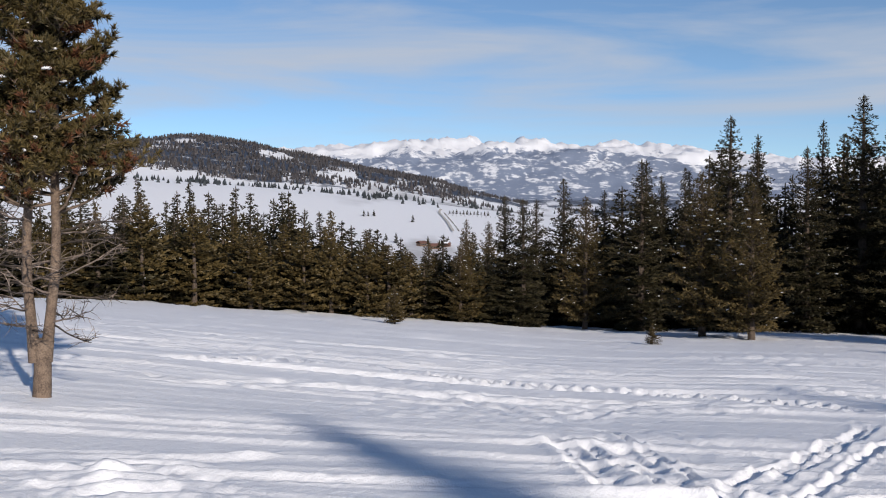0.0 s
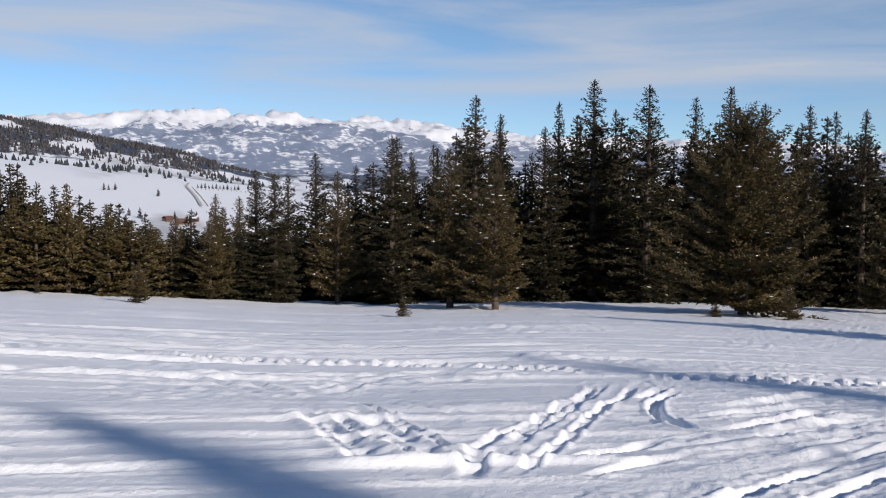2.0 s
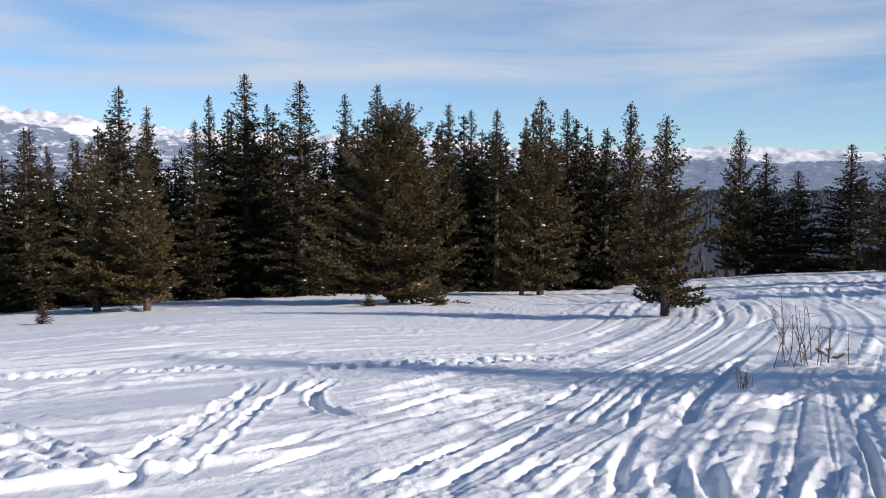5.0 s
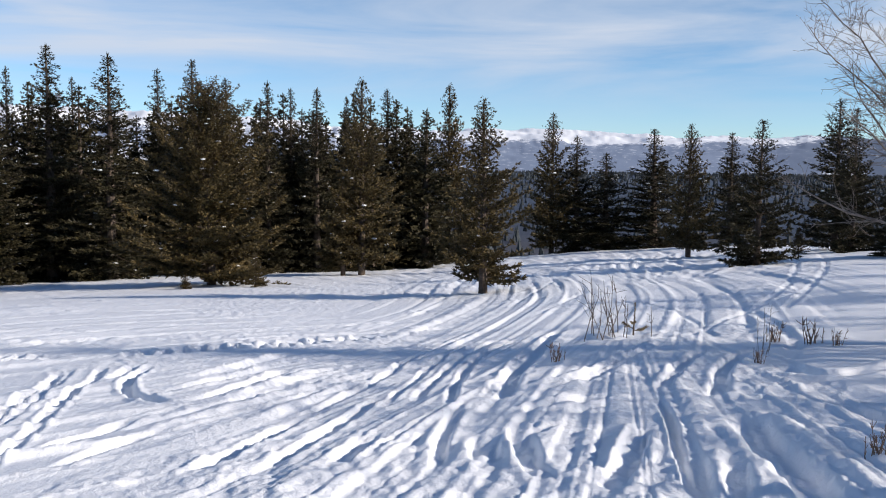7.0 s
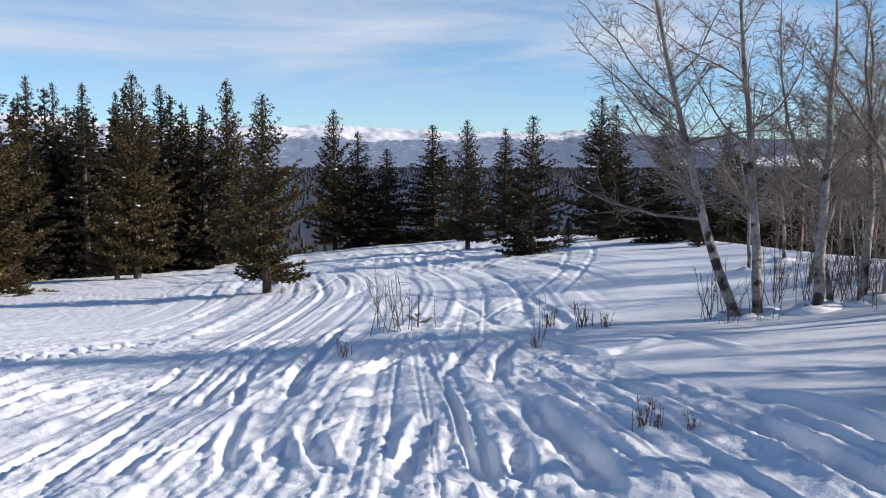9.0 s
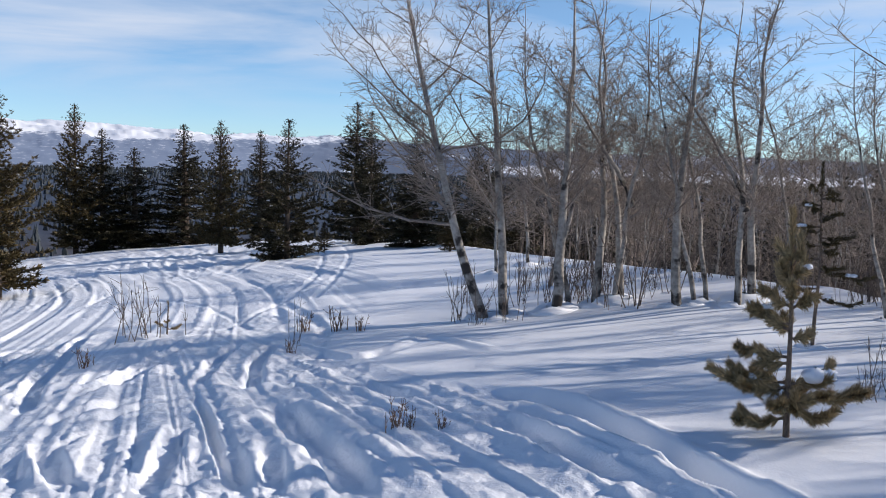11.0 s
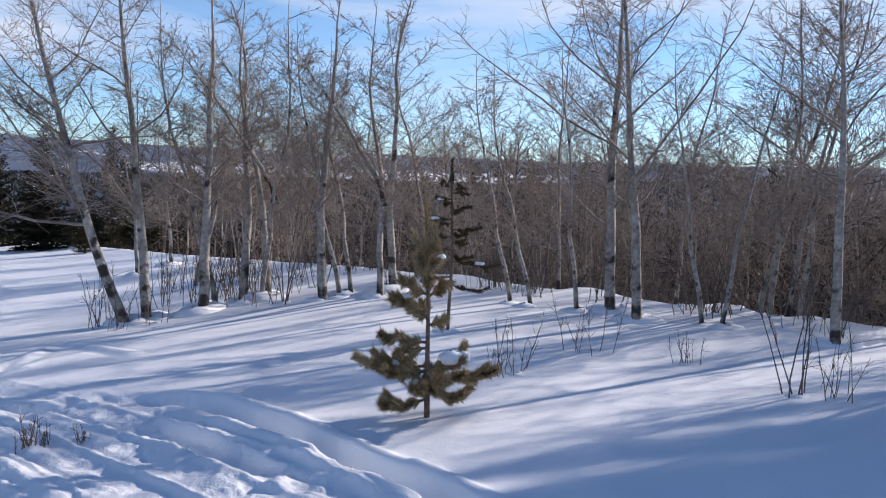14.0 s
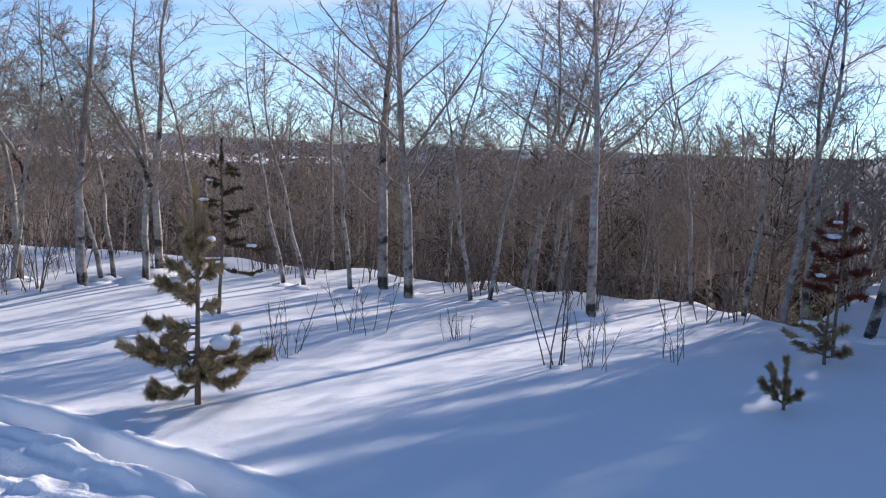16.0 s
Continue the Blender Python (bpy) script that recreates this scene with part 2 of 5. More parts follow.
def fbm(x, y, octaves=4, seed=0, gain=0.5):
    s, a, t = 0, 1.0, 0
    for o in range(octaves):
        s = s + a * value_noise(x * 2 ** o + 17.3 * o, y * 2 ** o - 9.1 * o, seed + o)
        t += a
        a *= gain
    return s / t


def smooth01(u):
    u = np.clip(u, 0, 1)
    return u * u * (3 - 2 * u)


# ---- the lie of the land: headings in degrees clockwise from +y, metres ----
FALL_AZ = [-60.66, -25.27, -20.22, -10.11, 0, 10.11, 18.2, 45.49, 53.58, 60.66, 67.74, 74.81, 79.87, 87.96, 96.04, 109.19, 123.34, 133.45, 171.87]
FALL = [0.02, 0.045, 0.054, 0.072, 0.088, 0.098, 0.093, 0.088, 0.070, 0.064, 0.048, 0.042, 0.030, 0.004, -0.010, -0.013, -0.020, -0.012, 0.0]
CLOSE_AZ = [-60.66, -20.22, 15.16, 45.49, 75.82, 106.15, 136.48, 171.87]
CLOSE = [0.03, 0.060, 0.078, 0.060, 0.032, 0.006, -0.010, 0.0]
CREST_AZ = [-60.66, -25.27, 0, 15.16, 45.49, 60.66, 68.75, 78.86, 85.93, 93.01, 102.11, 118.29, 127.39, 134.5, 141, 155]
CREST = [40, 42, 46, 52, 62, 60, 48, 24, 18, 14.5, 13.2, 11.6, 10.6, 11.0, 40, 60]
FLOOR_AZ = [-60.66, -25.27, -10.11, 5.05, 25.27, 50.55, 131.43]
FLOOR = [-30, -34, -38, -40, -44, -46, -46]
# far rims: how high, in degrees over the eye, the land stands at some distances
FIELD_AZ = [-40.44, -25.27, -18.2, -12.13, -6.07, 0, 6.07, 15.16, 30.33, 60.66]
FIELD_TOP = [1.8, 1.8, 1.6, 1.2, 0.7, 0.1, -0.8, -1.0, -1.3, -1.5]
HILL_AZ = [-40.44, -25.27, -20.22, -13.14, -9.1, -6.07, -3.03, 0, 3.03, 6.07, 12.13, 30.33, 101.1, 113.23, 127.39, 151.65]
HILL_TOP = [3.25, 3.55, 3.65, 3.90, 3.15, 2.45, 2.00, 1.25, 0.35, -0.35, -0.65, -0.95, -1.15, -0.15, 0.45, 1.25]
RIM_AZ = [-40.44, -12.13, -8.09, -3.03, 3.03, 8.09, 13.14, 20.22, 28.31, 36.4, 44.48, 51.16, 56.62, 61.67, 66.73, 72.79, 80.88, 101.1, 151.65]
RIM_TOP = [2.43, 2.73, 3.38, 3.58, 3.83, 3.68, 3.23, 2.53, 2.23, 1.83, 1.53, 1.68, 1.38, 1.23, 1.28, 0.93, 0.68, 0.48, 0.63]


def eased(az, at, values, reach=5.0):
    """A table read with its corners rounded off."""
    return sum(w * np.interp(az + k * reach, at, values) for k, w in ((-1, 0.12), (-0.5, 0.22), (0, 0.32), (0.5, 0.22), (1, 0.12)))


def land(az, r):
    """Height of the land, without tracks, at a heading and a distance."""
    az, r = np.broadcast_arrays(np.asarray(az, float), np.asarray(r, float))
    fall, crest, floor = eased(az, FALL_AZ, FALL, 5), eased(az, CREST_AZ, CREST, 5), eased(az, FLOOR_AZ, FLOOR)
    crest = crest + (value_noise(az / 2.6, az * 0, 90) - 0.5) * 0.9
    # close by, the slope turns gently
    fall = fall + (eased(az, CLOSE_AZ, CLOSE, 12) - fall) * (1 - smooth01((r - 6.5) / 8))
    near = -fall * np.minimum(r, crest)
    crest = crest - 1.0
    u = np.clip((r - crest) / (430.0 - crest), 0, 1)
    z = near + (floor - near) * (1 - (1 - u) ** 3)
    tan = lambda deg: np.tan(np.radians(deg))
    field = EYE + 1300 * tan(eased(az, FIELD_AZ, FIELD_TOP))
    hill = EYE + 2000 * tan(eased(az, HILL_AZ, HILL_TOP, 2))
    rim = EYE + 4500 * tan(eased(az, RIM_AZ, RIM_TOP, 2))
    x, y = r * np.sin(np.radians(az)), r * np.cos(np.radians(az))
    plain = np.where(az < 40, -46, -46.0)
    field = np.maximum(field, plain)
    hill = np.maximum(hill, np.minimum(field, plain + 0 * hill))
    z = np.where(r > 430, floor + (field - floor) * smooth01((r - 430) / 870), z)
    z = np.where(r > 1300, field + (hill - field) * smooth01((r - 1300) / 700), z)
    low = np.where(az < 40, EYE + 2900 * tan(0.3), plain)
    z = np.where(r > 2000, hill + (low - hill) * smooth01((r - 2000) / 900), z)
    rough = fbm(x / 200, y / 200, 6, 5, 0.6)
    ridge = 1 - np.abs(2 * fbm(x / 300 + 3, y / 300, 7, 11, 0.6) - 1)
    up = smooth01((r - 2900) / 1500)
    z = np.where(r > 2900, low + (rim - low) * up ** 0.8 * (0.80 + 0.2 * ridge), z)
    z = z + np.where(r > 4500, -(r - 4500) * 0.2, 0)
    craggy = 1 - 0.72 * smooth01((az - 34) / 12)
    z = z + ((rough - 0.5) * np.clip((r - 2900) / 1200, 0, 1) * 60 + (ridge - 0.8) * 60 * up) * craggy
    z = z + (fbm(x / 120, y / 120, 4, 3) - 0.5) * 22 * smooth01((r - 1350) / 500) * (1 - smooth01((r - 2300) / 500)) * (az < 40)
    # swells in the snow
    z = z + (fbm(x / 11, y / 11, 2, 7) - 0.5) * 0.12 * smooth01((r - 4) / 10)
    return z


# boot prints, sled ruts and banks in the snow: kind, half width, depth, way on the plan
FOOTSTEPS = [
    ("chunk", 0.26, 0.12, [(1.25, 10.2), (1.45, 9.2), (1.52, 8.2), (1.6, 7.4), (1.62, 6.7)]),
    ("holes", 0.07, 0.15, [(0.9, 9.8), (1.1, 9.2), (1.12, 8.34), (1.16, 7.44), (1.17, 6.85)]),
    ("holes", 0.07, 0.16, [(1.2, 10.2), (1.4, 9.1), (1.49, 8.13), (1.64, 7.51), (1.66, 6.90)]),
    ("holes", 0.07, 0.15, [(1.7, 10.6), (1.9, 9.6), (1.92, 8.33), (2.00, 7.67), (2.02, 7.08)]),
    ("rut", 0.13, 0.13, [(1.81, 6.14), (2.14, 7.01), (2.53, 7.47)]),
    ("holes", 0.085, 0.13, [(1.93, 6.77), (2.43, 7.64), (3.36, 8.76), (4.7, 10.8), (5.2, 11.8)]),
    ("holes", 0.085, 0.14, [(2.11, 6.22), (2.72, 6.99), (3.84, 8.66), (4.9, 10.2), (5.7, 11.5)]),
    ("holes", 0.12, 0.1, [(2.11, 6.70), (2.78, 7.76), (3.8, 9.2), (5.4, 11.8)]),
    ("rut", 0.1, 0.17, [(6.0, 10.9), (5.3, 10.0), (4.8, 9.2), (4.48, 8.34), (4.41, 7.56)]),
    ("holes", 0.12, 0.14, [(4.3, 9.6), (4.6, 9.7), (5.5, 10.6), (6.2, 11.5)]),
]
OLD_LINES = [
    ("tread", 0.2, 0.13, [(-4.9, 16.9), (-1.6, 18.0), (-0.0, 16.8), (3.0, 15.9), (5.2, 14.3), (6.0, 13.0)]),
    ("tread", 0.2, 0.13, [(6.2, 12.8), (8.5, 11.8), (10.7, 11.2)]),
    ("chunk", 0.2, 0.09, [(-5.0, 13.6), (-3.5, 13.5), (-1.9, 14.3), (-0.0, 14.0), (1.1, 11.7)]),
    ("chunk", 0.2, 0.09, [(1.4, 11.8), (2.6, 13.8), (3.6, 14.1), (4.3, 14.1)]),
    ("chunk", 0.13, 0.05, [(2.1, 11.1), (2.4, 10.3), (2.8, 9.3), (3.20, 8.96)]),
    ("bank", 0.1, 0.05, [(-4.8, 10.2), (-3.7, 10.5), (-2.9, 10.7)]),
    ("bank", 0.09, 0.05, [(-2.2, 10.9), (-0.9, 11.1), (-0.0, 11.4), (0.8, 11.0)]),
    ("bank", 0.16, 0.09, [(2.03, 8.39), (2.57, 8.24), (2.93, 8.40)]),
    ("bank", 0.14, 0.08, [(-0.7, 11.7), (-0.3, 11.8), (0.1, 11.9)]),
    ("bank", 0.35, 0.15, [(-1.1, 19.8), (0.4, 19.4), (1.6, 18.3), (3.0, 17.4)]),
    ("bank", 0.25, 0.1, [(-1.3, 22.6), (1.0, 21.7), (2.8, 20.8), (5.2, 20.6)]),
    ("bank", 0.15, 0.1, [(-3.70, 7.91), (-2.76, 7.87), (-2.31, 7.91), (-1.75, 8.00), (-1.15, 8.48)]),
    ("chunk", 0.16, 0.12, [(-3.42, 7.29), (-2.85, 7.14), (-2.35, 7.44), (-1.73, 7.12)]),
    ("chunk", 0.16, 0.12, [(-3.11, 6.63), (-2.57, 6.73), (-1.88, 6.87), (-1.25, 6.80)]),
]
FAN_LINES = [
    ("rut", 0.09, 0.12, [(2.66, 6.57), (3.05, 6.89), (3.44, 6.98), (3.98, 7.35)]),
    ("rut", 0.09, 0.11, [(2.53, 6.00), (3.01, 6.31), (3.42, 6.46), (3.91, 6.60)]),
    ("rut", 0.1, 0.13, [(2.98, 5.18), (3.46, 5.41), (4.08, 5.74), (4.85, 6.08)]),
    ("rut", 0.08, 0.1, [(3.28, 4.86), (3.87, 5.14), (4.75, 5.67), (5.97, 6.40)]),
    ("rut", 0.09, 0.09, [(4.48, 7.57), (5.25, 7.88), (6.73, 8.77)]),
    ("bank", 0.15, 0.12, [(5.2, 9.4), (5.9, 9.4), (8.1, 10.7)]),
    ("bank", 0.15, 0.12, [(4.76, 8.67), (5.57, 8.80), (6.9, 9.4)]),
    ("bank", 0.13, 0.11, [(4.66, 7.46), (5.54, 7.79), (6.96, 8.52)]),
    ("bank", 0.12, 0.1, [(4.26, 6.30), (5.14, 6.69), (6.32, 7.29)]),
    ("rut", 0.07, 0.08, [(4.63, 6.11), (5.64, 6.66), (7.03, 7.54), (9.2, 9.1), (11.7, 10.3)]),
    ("rut", 0.11, 0.15, [(3.66, 4.48), (4.21, 4.85), (4.74, 5.21)]),
]
GAP_LINES = [
    ("rut", 0.07, 0.09, [(5.76, 5.89), (6.79, 6.63), (8.36, 7.74), (10.2, 8.9), (10.9, 8.9)]),
    ("rut", 0.07, 0.1, [(5.69, 5.36), (6.78, 6.30), (7.94, 7.18), (9.6, 8.3), (10.9, 8.8)]),
    ("rut", 0.07, 0.1, [(6.17, 5.41), (7.03, 5.96), (8.65, 7.01), (10.4, 8.1), (11.7, 8.7)]),
    ("rut", 0.12, 0.2, [(6.29, 5.30), (7.60, 6.23), (9.3, 7.3), (11.1, 8.4), (11.9, 8.8)]),
    ("rut", 0.06, 0.08, [(5.41, 5.87), (6.65, 6.80), (8.72, 8.31), (10.3, 9.3)]),
    ("rut", 0.08, 0.1, [(4.14, 4.02), (4.56, 4.39), (5.10, 4.84), (5.87, 5.43)]),
    ("bank", 0.08, 0.1, [(4.08, 4.09), (4.51, 4.45), (5.20, 5.04)]),
    ("rut", 0.16, 0.2, [(4.38, 3.79), (4.86, 4.22), (5.31, 4.52)]),
    ("bank", 0.07, 0.12, [(4.47, 3.70), (4.91, 4.05), (5.33, 4.45)]),
    ("rut", 0.12, 0.16, [(5.39, 4.41), (4.99, 3.97), (4.64, 3.55)]),
    ("bank", 0.1, 0.12, [(6.68, 5.53), (7.77, 5.60), (9.5, 6.1), (11.3, 6.7)]),
    ("rut", 0.08, 0.07, [(6.63, 5.24), (7.81, 5.44), (9.3, 5.8)]),
]
BEND_LINES = [
    ("rut", 0.055, 0.14, [(7.09, 4.24), (6.23, 3.59), (5.67, 3.20), (5.08, 2.81), (4.77, 2.56), (4.48, 2.46)]),
    ("rut", 0.1, 0.12, [(7.34, 4.35), (8.68, 4.94), (10.4, 5.6)]),
    ("rut", 0.12, 0.14, [(7.32, 3.79), (8.62, 4.42), (9.9, 4.9), (10.5, 5.0)]),
    ("rut", 0.18, 0.22, [(6.86, 3.32), (6.32, 2.92), (5.73, 2.48), (5.34, 2.16), (4.90, 1.86), (4.62, 1.73)]),
    ("bank", 0.16, 0.16, [(7.13, 3.53), (6.65, 2.91), (6.14, 2.43), (5.66, 2.00), (5.26, 1.64), (4.82, 1.31)]),
    ("bank", 0.14, 0.12, [(6.97, 2.90), (6.63, 2.44), (6.09, 1.99), (5.74, 1.61)]),
    ("rut", 0.15, 0.22, [(7.83, 3.04), (7.27, 2.39), (7.36, 2.03)]),
    ("rut", 0.18, 0.3, [(7.43, 1.90), (7.35, 1.55), (7.17, 1.16), (6.51, 0.65), (5.88, 0.24), (5.27, -0.12), (4.9, -0.35), (4.4, -0.62), (4.0, -0.8)]),
    ("bank", 0.13, 0.15, [(7.31, 1.73), (6.92, 1.24), (6.37, 0.83), (5.93, 0.52), (5.67, 0.29), (5.29, 0.00), (4.8, -0.24), (4.3, -0.5)]),
    ("rut", 0.17, 0.2, [(6.77, 1.64), (6.15, 1.10), (5.66, 0.70), (5.20, 0.36)]),
    ("bank", 0.14, 0.15, [(6.27, 1.52), (5.91, 1.16), (5.60, 0.93), (5.47, 0.75)]),
    ("bank", 0.16, 0.12, [(5.13, 1.13), (5.25, 0.90), (5.24, 0.64), (5.07, 0.46)]),
]
PIT_LINES = [
    ("rut", 0.13, 0.16, [(5.63, 3.12), (5.09, 2.72), (4.49, 2.39)]),
    ("bank", 0.08, 0.11, [(5.77, 2.96), (5.11, 2.61), (4.52, 2.32)]),
    ("rut", 0.11, 0.13, [(5.69, 2.79), (5.12, 2.49), (4.62, 2.24)]),
    ("bank", 0.09, 0.12, [(5.99, 2.75), (5.52, 2.50), (5.04, 2.30)]),
    ("rut", 0.12, 0.14, [(5.39, 4.35), (4.80, 3.79), (4.34, 3.27)]),
    ("bank", 0.08, 0.1, [(5.11, 4.30), (4.67, 3.91), (4.29, 3.60)]),
    ("rut", 0.13, 0.16, [(6.08, 3.74), (5.31, 3.33), (4.79, 3.10), (4.40, 2.91)]),
    ("bank", 0.13, 0.14, [(6.02, 3.84), (5.24, 3.39), (4.57, 3.16)]),
    ("rut", 0.06, 0.08, [(5.08, 4.08), (5.56, 4.19), (5.99, 4.07)]),
    ("chunk", 0.16, 0.1, [(5.68, 4.71), (6.13, 4.61), (6.78, 4.49), (7.13, 4.39)]),
    ("rut", 0.16, 0.14, [(5.09, 4.47), (4.65, 4.02), (4.27, 3.71)]),
    ("rut", 0.18, 0.12, [(9.6, 4.3), (8.92, 3.68), (9.0, 3.3), (9.7, 3.2)]),
    ("bank", 0.14, 0.08, [(9.1, 3.3), (10.4, 3.2), (9.9, 2.6), (9.2, 2.0)]),
]
FAR_TRACKS = [
    ("rut", 0.12, 0.04, [(-6.7, 17.7), (-4.6, 23.1), (0.2, 26.5), (6.3, 25.7), (8.0, 16.5)]),
    ("rut", 0.12, 0.035, [(-7.9, 22.8), (-3.5, 32.2), (2.4, 35.3), (9.5, 31.4)]),
    ("rut", 0.10, 0.05, [(36.7, 16.8), (40.3, 17.6), (29.0, 12.5), (19.9, 8.8), (14.9, 7.2)]),
    ("rut", 0.10, 0.05, [(40.6, 17.1), (34.0, 13.8), (26.5, 10.6), (20.3, 8.4), (15.1, 6.7)]),
    ("rut", 0.08, 0.04, [(7.8, 12.1), (9.7, 11.4), (10.9, 10.1)]),
    ("rut", 0.08, 0.04, [(17.4, 11.8), (14.9, 8.6), (11.6, 6.0)]),
    ("rut", 0.08, 0.04, [(13.5, 10.7), (21.3, 14.2), (26.8, 14.1)]),
    ("rut", 0.08, 0.04, [(15.2, 12.7), (27.0, 19.4), (36.2, 22.4)]),
    ("rut", 0.08, 0.04, [(13.5, 8.1), (16.9, 7.9), (19.0, 6.1)]),
    ("rut", 0.08, 0.04, [(11.4, 6.5), (15.0, 7.3), (19.1, 8.0)]),
    ("holes", 0.12, 0.06, [(9.6, 4.2), (12.0, 5.2), (15.5, 7.5), (19.0, 9.6)]),
]
# long old sled ruts that run side by side across the slope
OLD_TRACKS = [("rut" if i % 3 else "bank", 0.14 + 0.04 * (i % 4), 0.06 + 0.023 * (i % 3),
               [(-13 - 0.1 * c, c * 1.06 + 1.5), (-6, c + 0.8 - 0.05 * i), (0.5, c), (6 + 0.1 * c, c * 0.97 - 0.7), (11 + 0.1 * c, c * 0.92 - 2.0)])
              for i, c in enumerate((13.6, 14.3, 16.2, 17.5, 18.1, 19.4, 20.8, 21.5, 23.2, 25.0, 26.2, 28.5, 31.0, 34.5, 39.0))]


def curve_through(pts, per=6):
    """A smooth line through the points of a track."""
    p = np.array(pts, float)
    p = np.vstack([2 * p[0] - p[1], p, 2 * p[-1] - p[-2]])
    t = np.linspace(0, 1, per, endpoint=False)[:, None]
    out = [0.5 * (2 * b + (c - a) * t + (2 * a - 5 * b + 4 * c - d) * t ** 2 + (3 * b - a - 3 * c + d) * t ** 3)
           for a, b, c, d in zip(p[:-3], p[1:-2], p[2:-1], p[3:])]
    return np.vstack(out + [p[-2:-1]])


def crest_lines(u, v, seed, half):
    """Narrow crests, 0 to 1, that run on along u."""
    q = np.abs(value_noise(u, v, seed) + 0.10 * (value_noise(u * 6, v * 0.6, seed + 9) - 0.5) - 0.5)
    return np.maximum(1 - q / half, 0) ** 0.8


def groove(q, w):
    return 1 - smooth01((np.abs(q) - 0.65 * w) / (0.45 * w))


def worn_by_sleds(az, r):
    """1 where the snow is driven over, 0 where it lies untouched."""
    edge = np.interp(r, [4.8, 6, 7.1, 7.7, 8.1, 9.1, 11, 14], [90, 83, 79, 76, 72, 68, 66, 68])
    return (1 - smooth01((az - edge + 2) / 6)) * smooth01((az + 50) / 10)


def tracks(x, y):
    """Height that sleds, skis and boots add to or take from the snow."""
    x, y = np.asarray(x, float), np.asarray(y, float)
    shape = np.broadcast(x, y).shape
    x, y = np.atleast_1d(x).ravel(), np.atleast_1d(y).ravel()
    z = np.zeros(len(x))
    r = np.hypot(x, y)
    az = np.degrees(np.arctan2(x, y))
    worn = worn_by_sleds(az, r)
    near = np.where(r < 75)[0]
    xn, yn, wn_, rn, an = x[near], y[near], worn[near], r[near], az[near]
    bump = np.zeros(len(near))
    # old ruts along the slope on the open ground: long narrow crests with flat snow between
    open_ = wn_ * (1 - smooth01((an - 20) / 14))
    lie = yn + 0.13 * xn + 0.011 * xn ** 2
    rough_ = fbm(xn / 0.30, yn / 0.22, 3, 71)
    for size, length, seed, tall, turn in ((1.3, 30, 60, 0.065, 0.0), (0.9, 22, 65, 0.05, 0.05), (0.6, 16, 66, 0.032, -0.07), (0.33, 9, 75, 0.016, 0.02)):
        patchy = 0.25 + 0.75 * smooth01(fbm(xn / 9, yn / 2.2, 2, seed + 3) * 4 - 1.5)
        bump += open_ * patchy * crest_lines(xn / length, (lie + turn * xn) / size, seed, 0.10) * tall * (0.75 + 0.5 * rough_)
    # streaks that spread from the gap by the willow
    gx, gy = xn - 17.0, yn - 10.8
    far, ang = np.hypot(gx, gy), np.arctan2(gy, gx)
    ang = np.where(ang < -1.2, ang + 2 * np.pi, ang)
    fan = wn_ * smooth01((an - 22) / 14) * smooth01((far - 4) / 5)
    spread = np.clip(far, 1.5, 16) / 11
    for size, length, seed, tall in ((0.070, 26, 61, 0.016), (0.042, 18, 67, 0.016), (0.024, 14, 72, 0.014), (0.012, 10, 74, 0.011)):
        line_ = crest_lines(far / length, ang / size + 0.3 * np.sin(far * 0.3), seed, 0.13)
        bump += fan * line_ * tall * np.minimum(spread, 1.2) * (0.75 + 0.5 * rough_)
        line_ = crest_lines(far / length, ang / size + 0.3 * np.sin(far * 0.3), seed + 1, 0.10)
        bump -= fan * line_ * tall * np.minimum(spread, 1.2)
    bump -= 0.03 * smooth01((wn_ - 0.25) / 0.6) * smooth01((an - 30) / 20)
    # faint old lines on the flat before the gap
    across = xn * math.cos(radians(56)) - yn * math.sin(radians(56)) + 0.5 * np.sin((xn + yn) * 0.16)
    gap = wn_ * smooth01((an - 38) / 8) * smooth01((rn - 9.5) / 3)
    for size, seed, tall in ((0.6, 91, 0.030), (0.32, 93, 0.020)):
        bump += gap * (crest_lines((xn + yn) / 26, across / size, seed, 0.12) - crest_lines((xn + yn) / 26, across / size, seed + 1, 0.10)) * tall
    # lumps and boot holes
    trod = smooth01(fbm(xn / 3.1, yn / 1.3, 2, 64) * 4.2 - 1.9)
    bump += np.maximum(fbm(xn / 0.26, yn / 0.26, 3, 62) - 0.52, 0) * 0.10 * wn_ * trod * (1 - 0.6 * fan)
    bump += (fbm(xn / 0.16, yn / 0.16, 2, 68) - 0.5) * 0.022 * wn_ * (0.25 + trod)
    bump += (fbm(xn / 0.09, yn / 0.09, 2, 69) - 0.5) * 0.014 * wn_ * (0.25 + trod + 1.2 * fan)
    bump += (fbm(xn / 0.9, yn / 0.9, 4, 21) - 0.5) * (0.008 + 0.006 * wn_)
    # clods thrown up where the sleds turn
    turn_ = wn_ * smooth01((an - 50) / 8) * smooth01((11 - rn) / 2)
    clods = np.maximum(fbm(xn / 0.13, yn / 0.13, 3, 95) - 0.50, 0) * 0.11 + (fbm(xn / 0.45, yn / 0.45, 2, 96) - 0.5) * 0.05
    bump += turn_ * clods * smooth01(fbm(xn / 1.1, yn / 1.1, 2, 97) * 4 - 1.5)
    rough = fbm(xn / 0.22, yn / 0.22, 3, 70)
    cut, pile = np.zeros(len(near)), np.zeros(len(near))
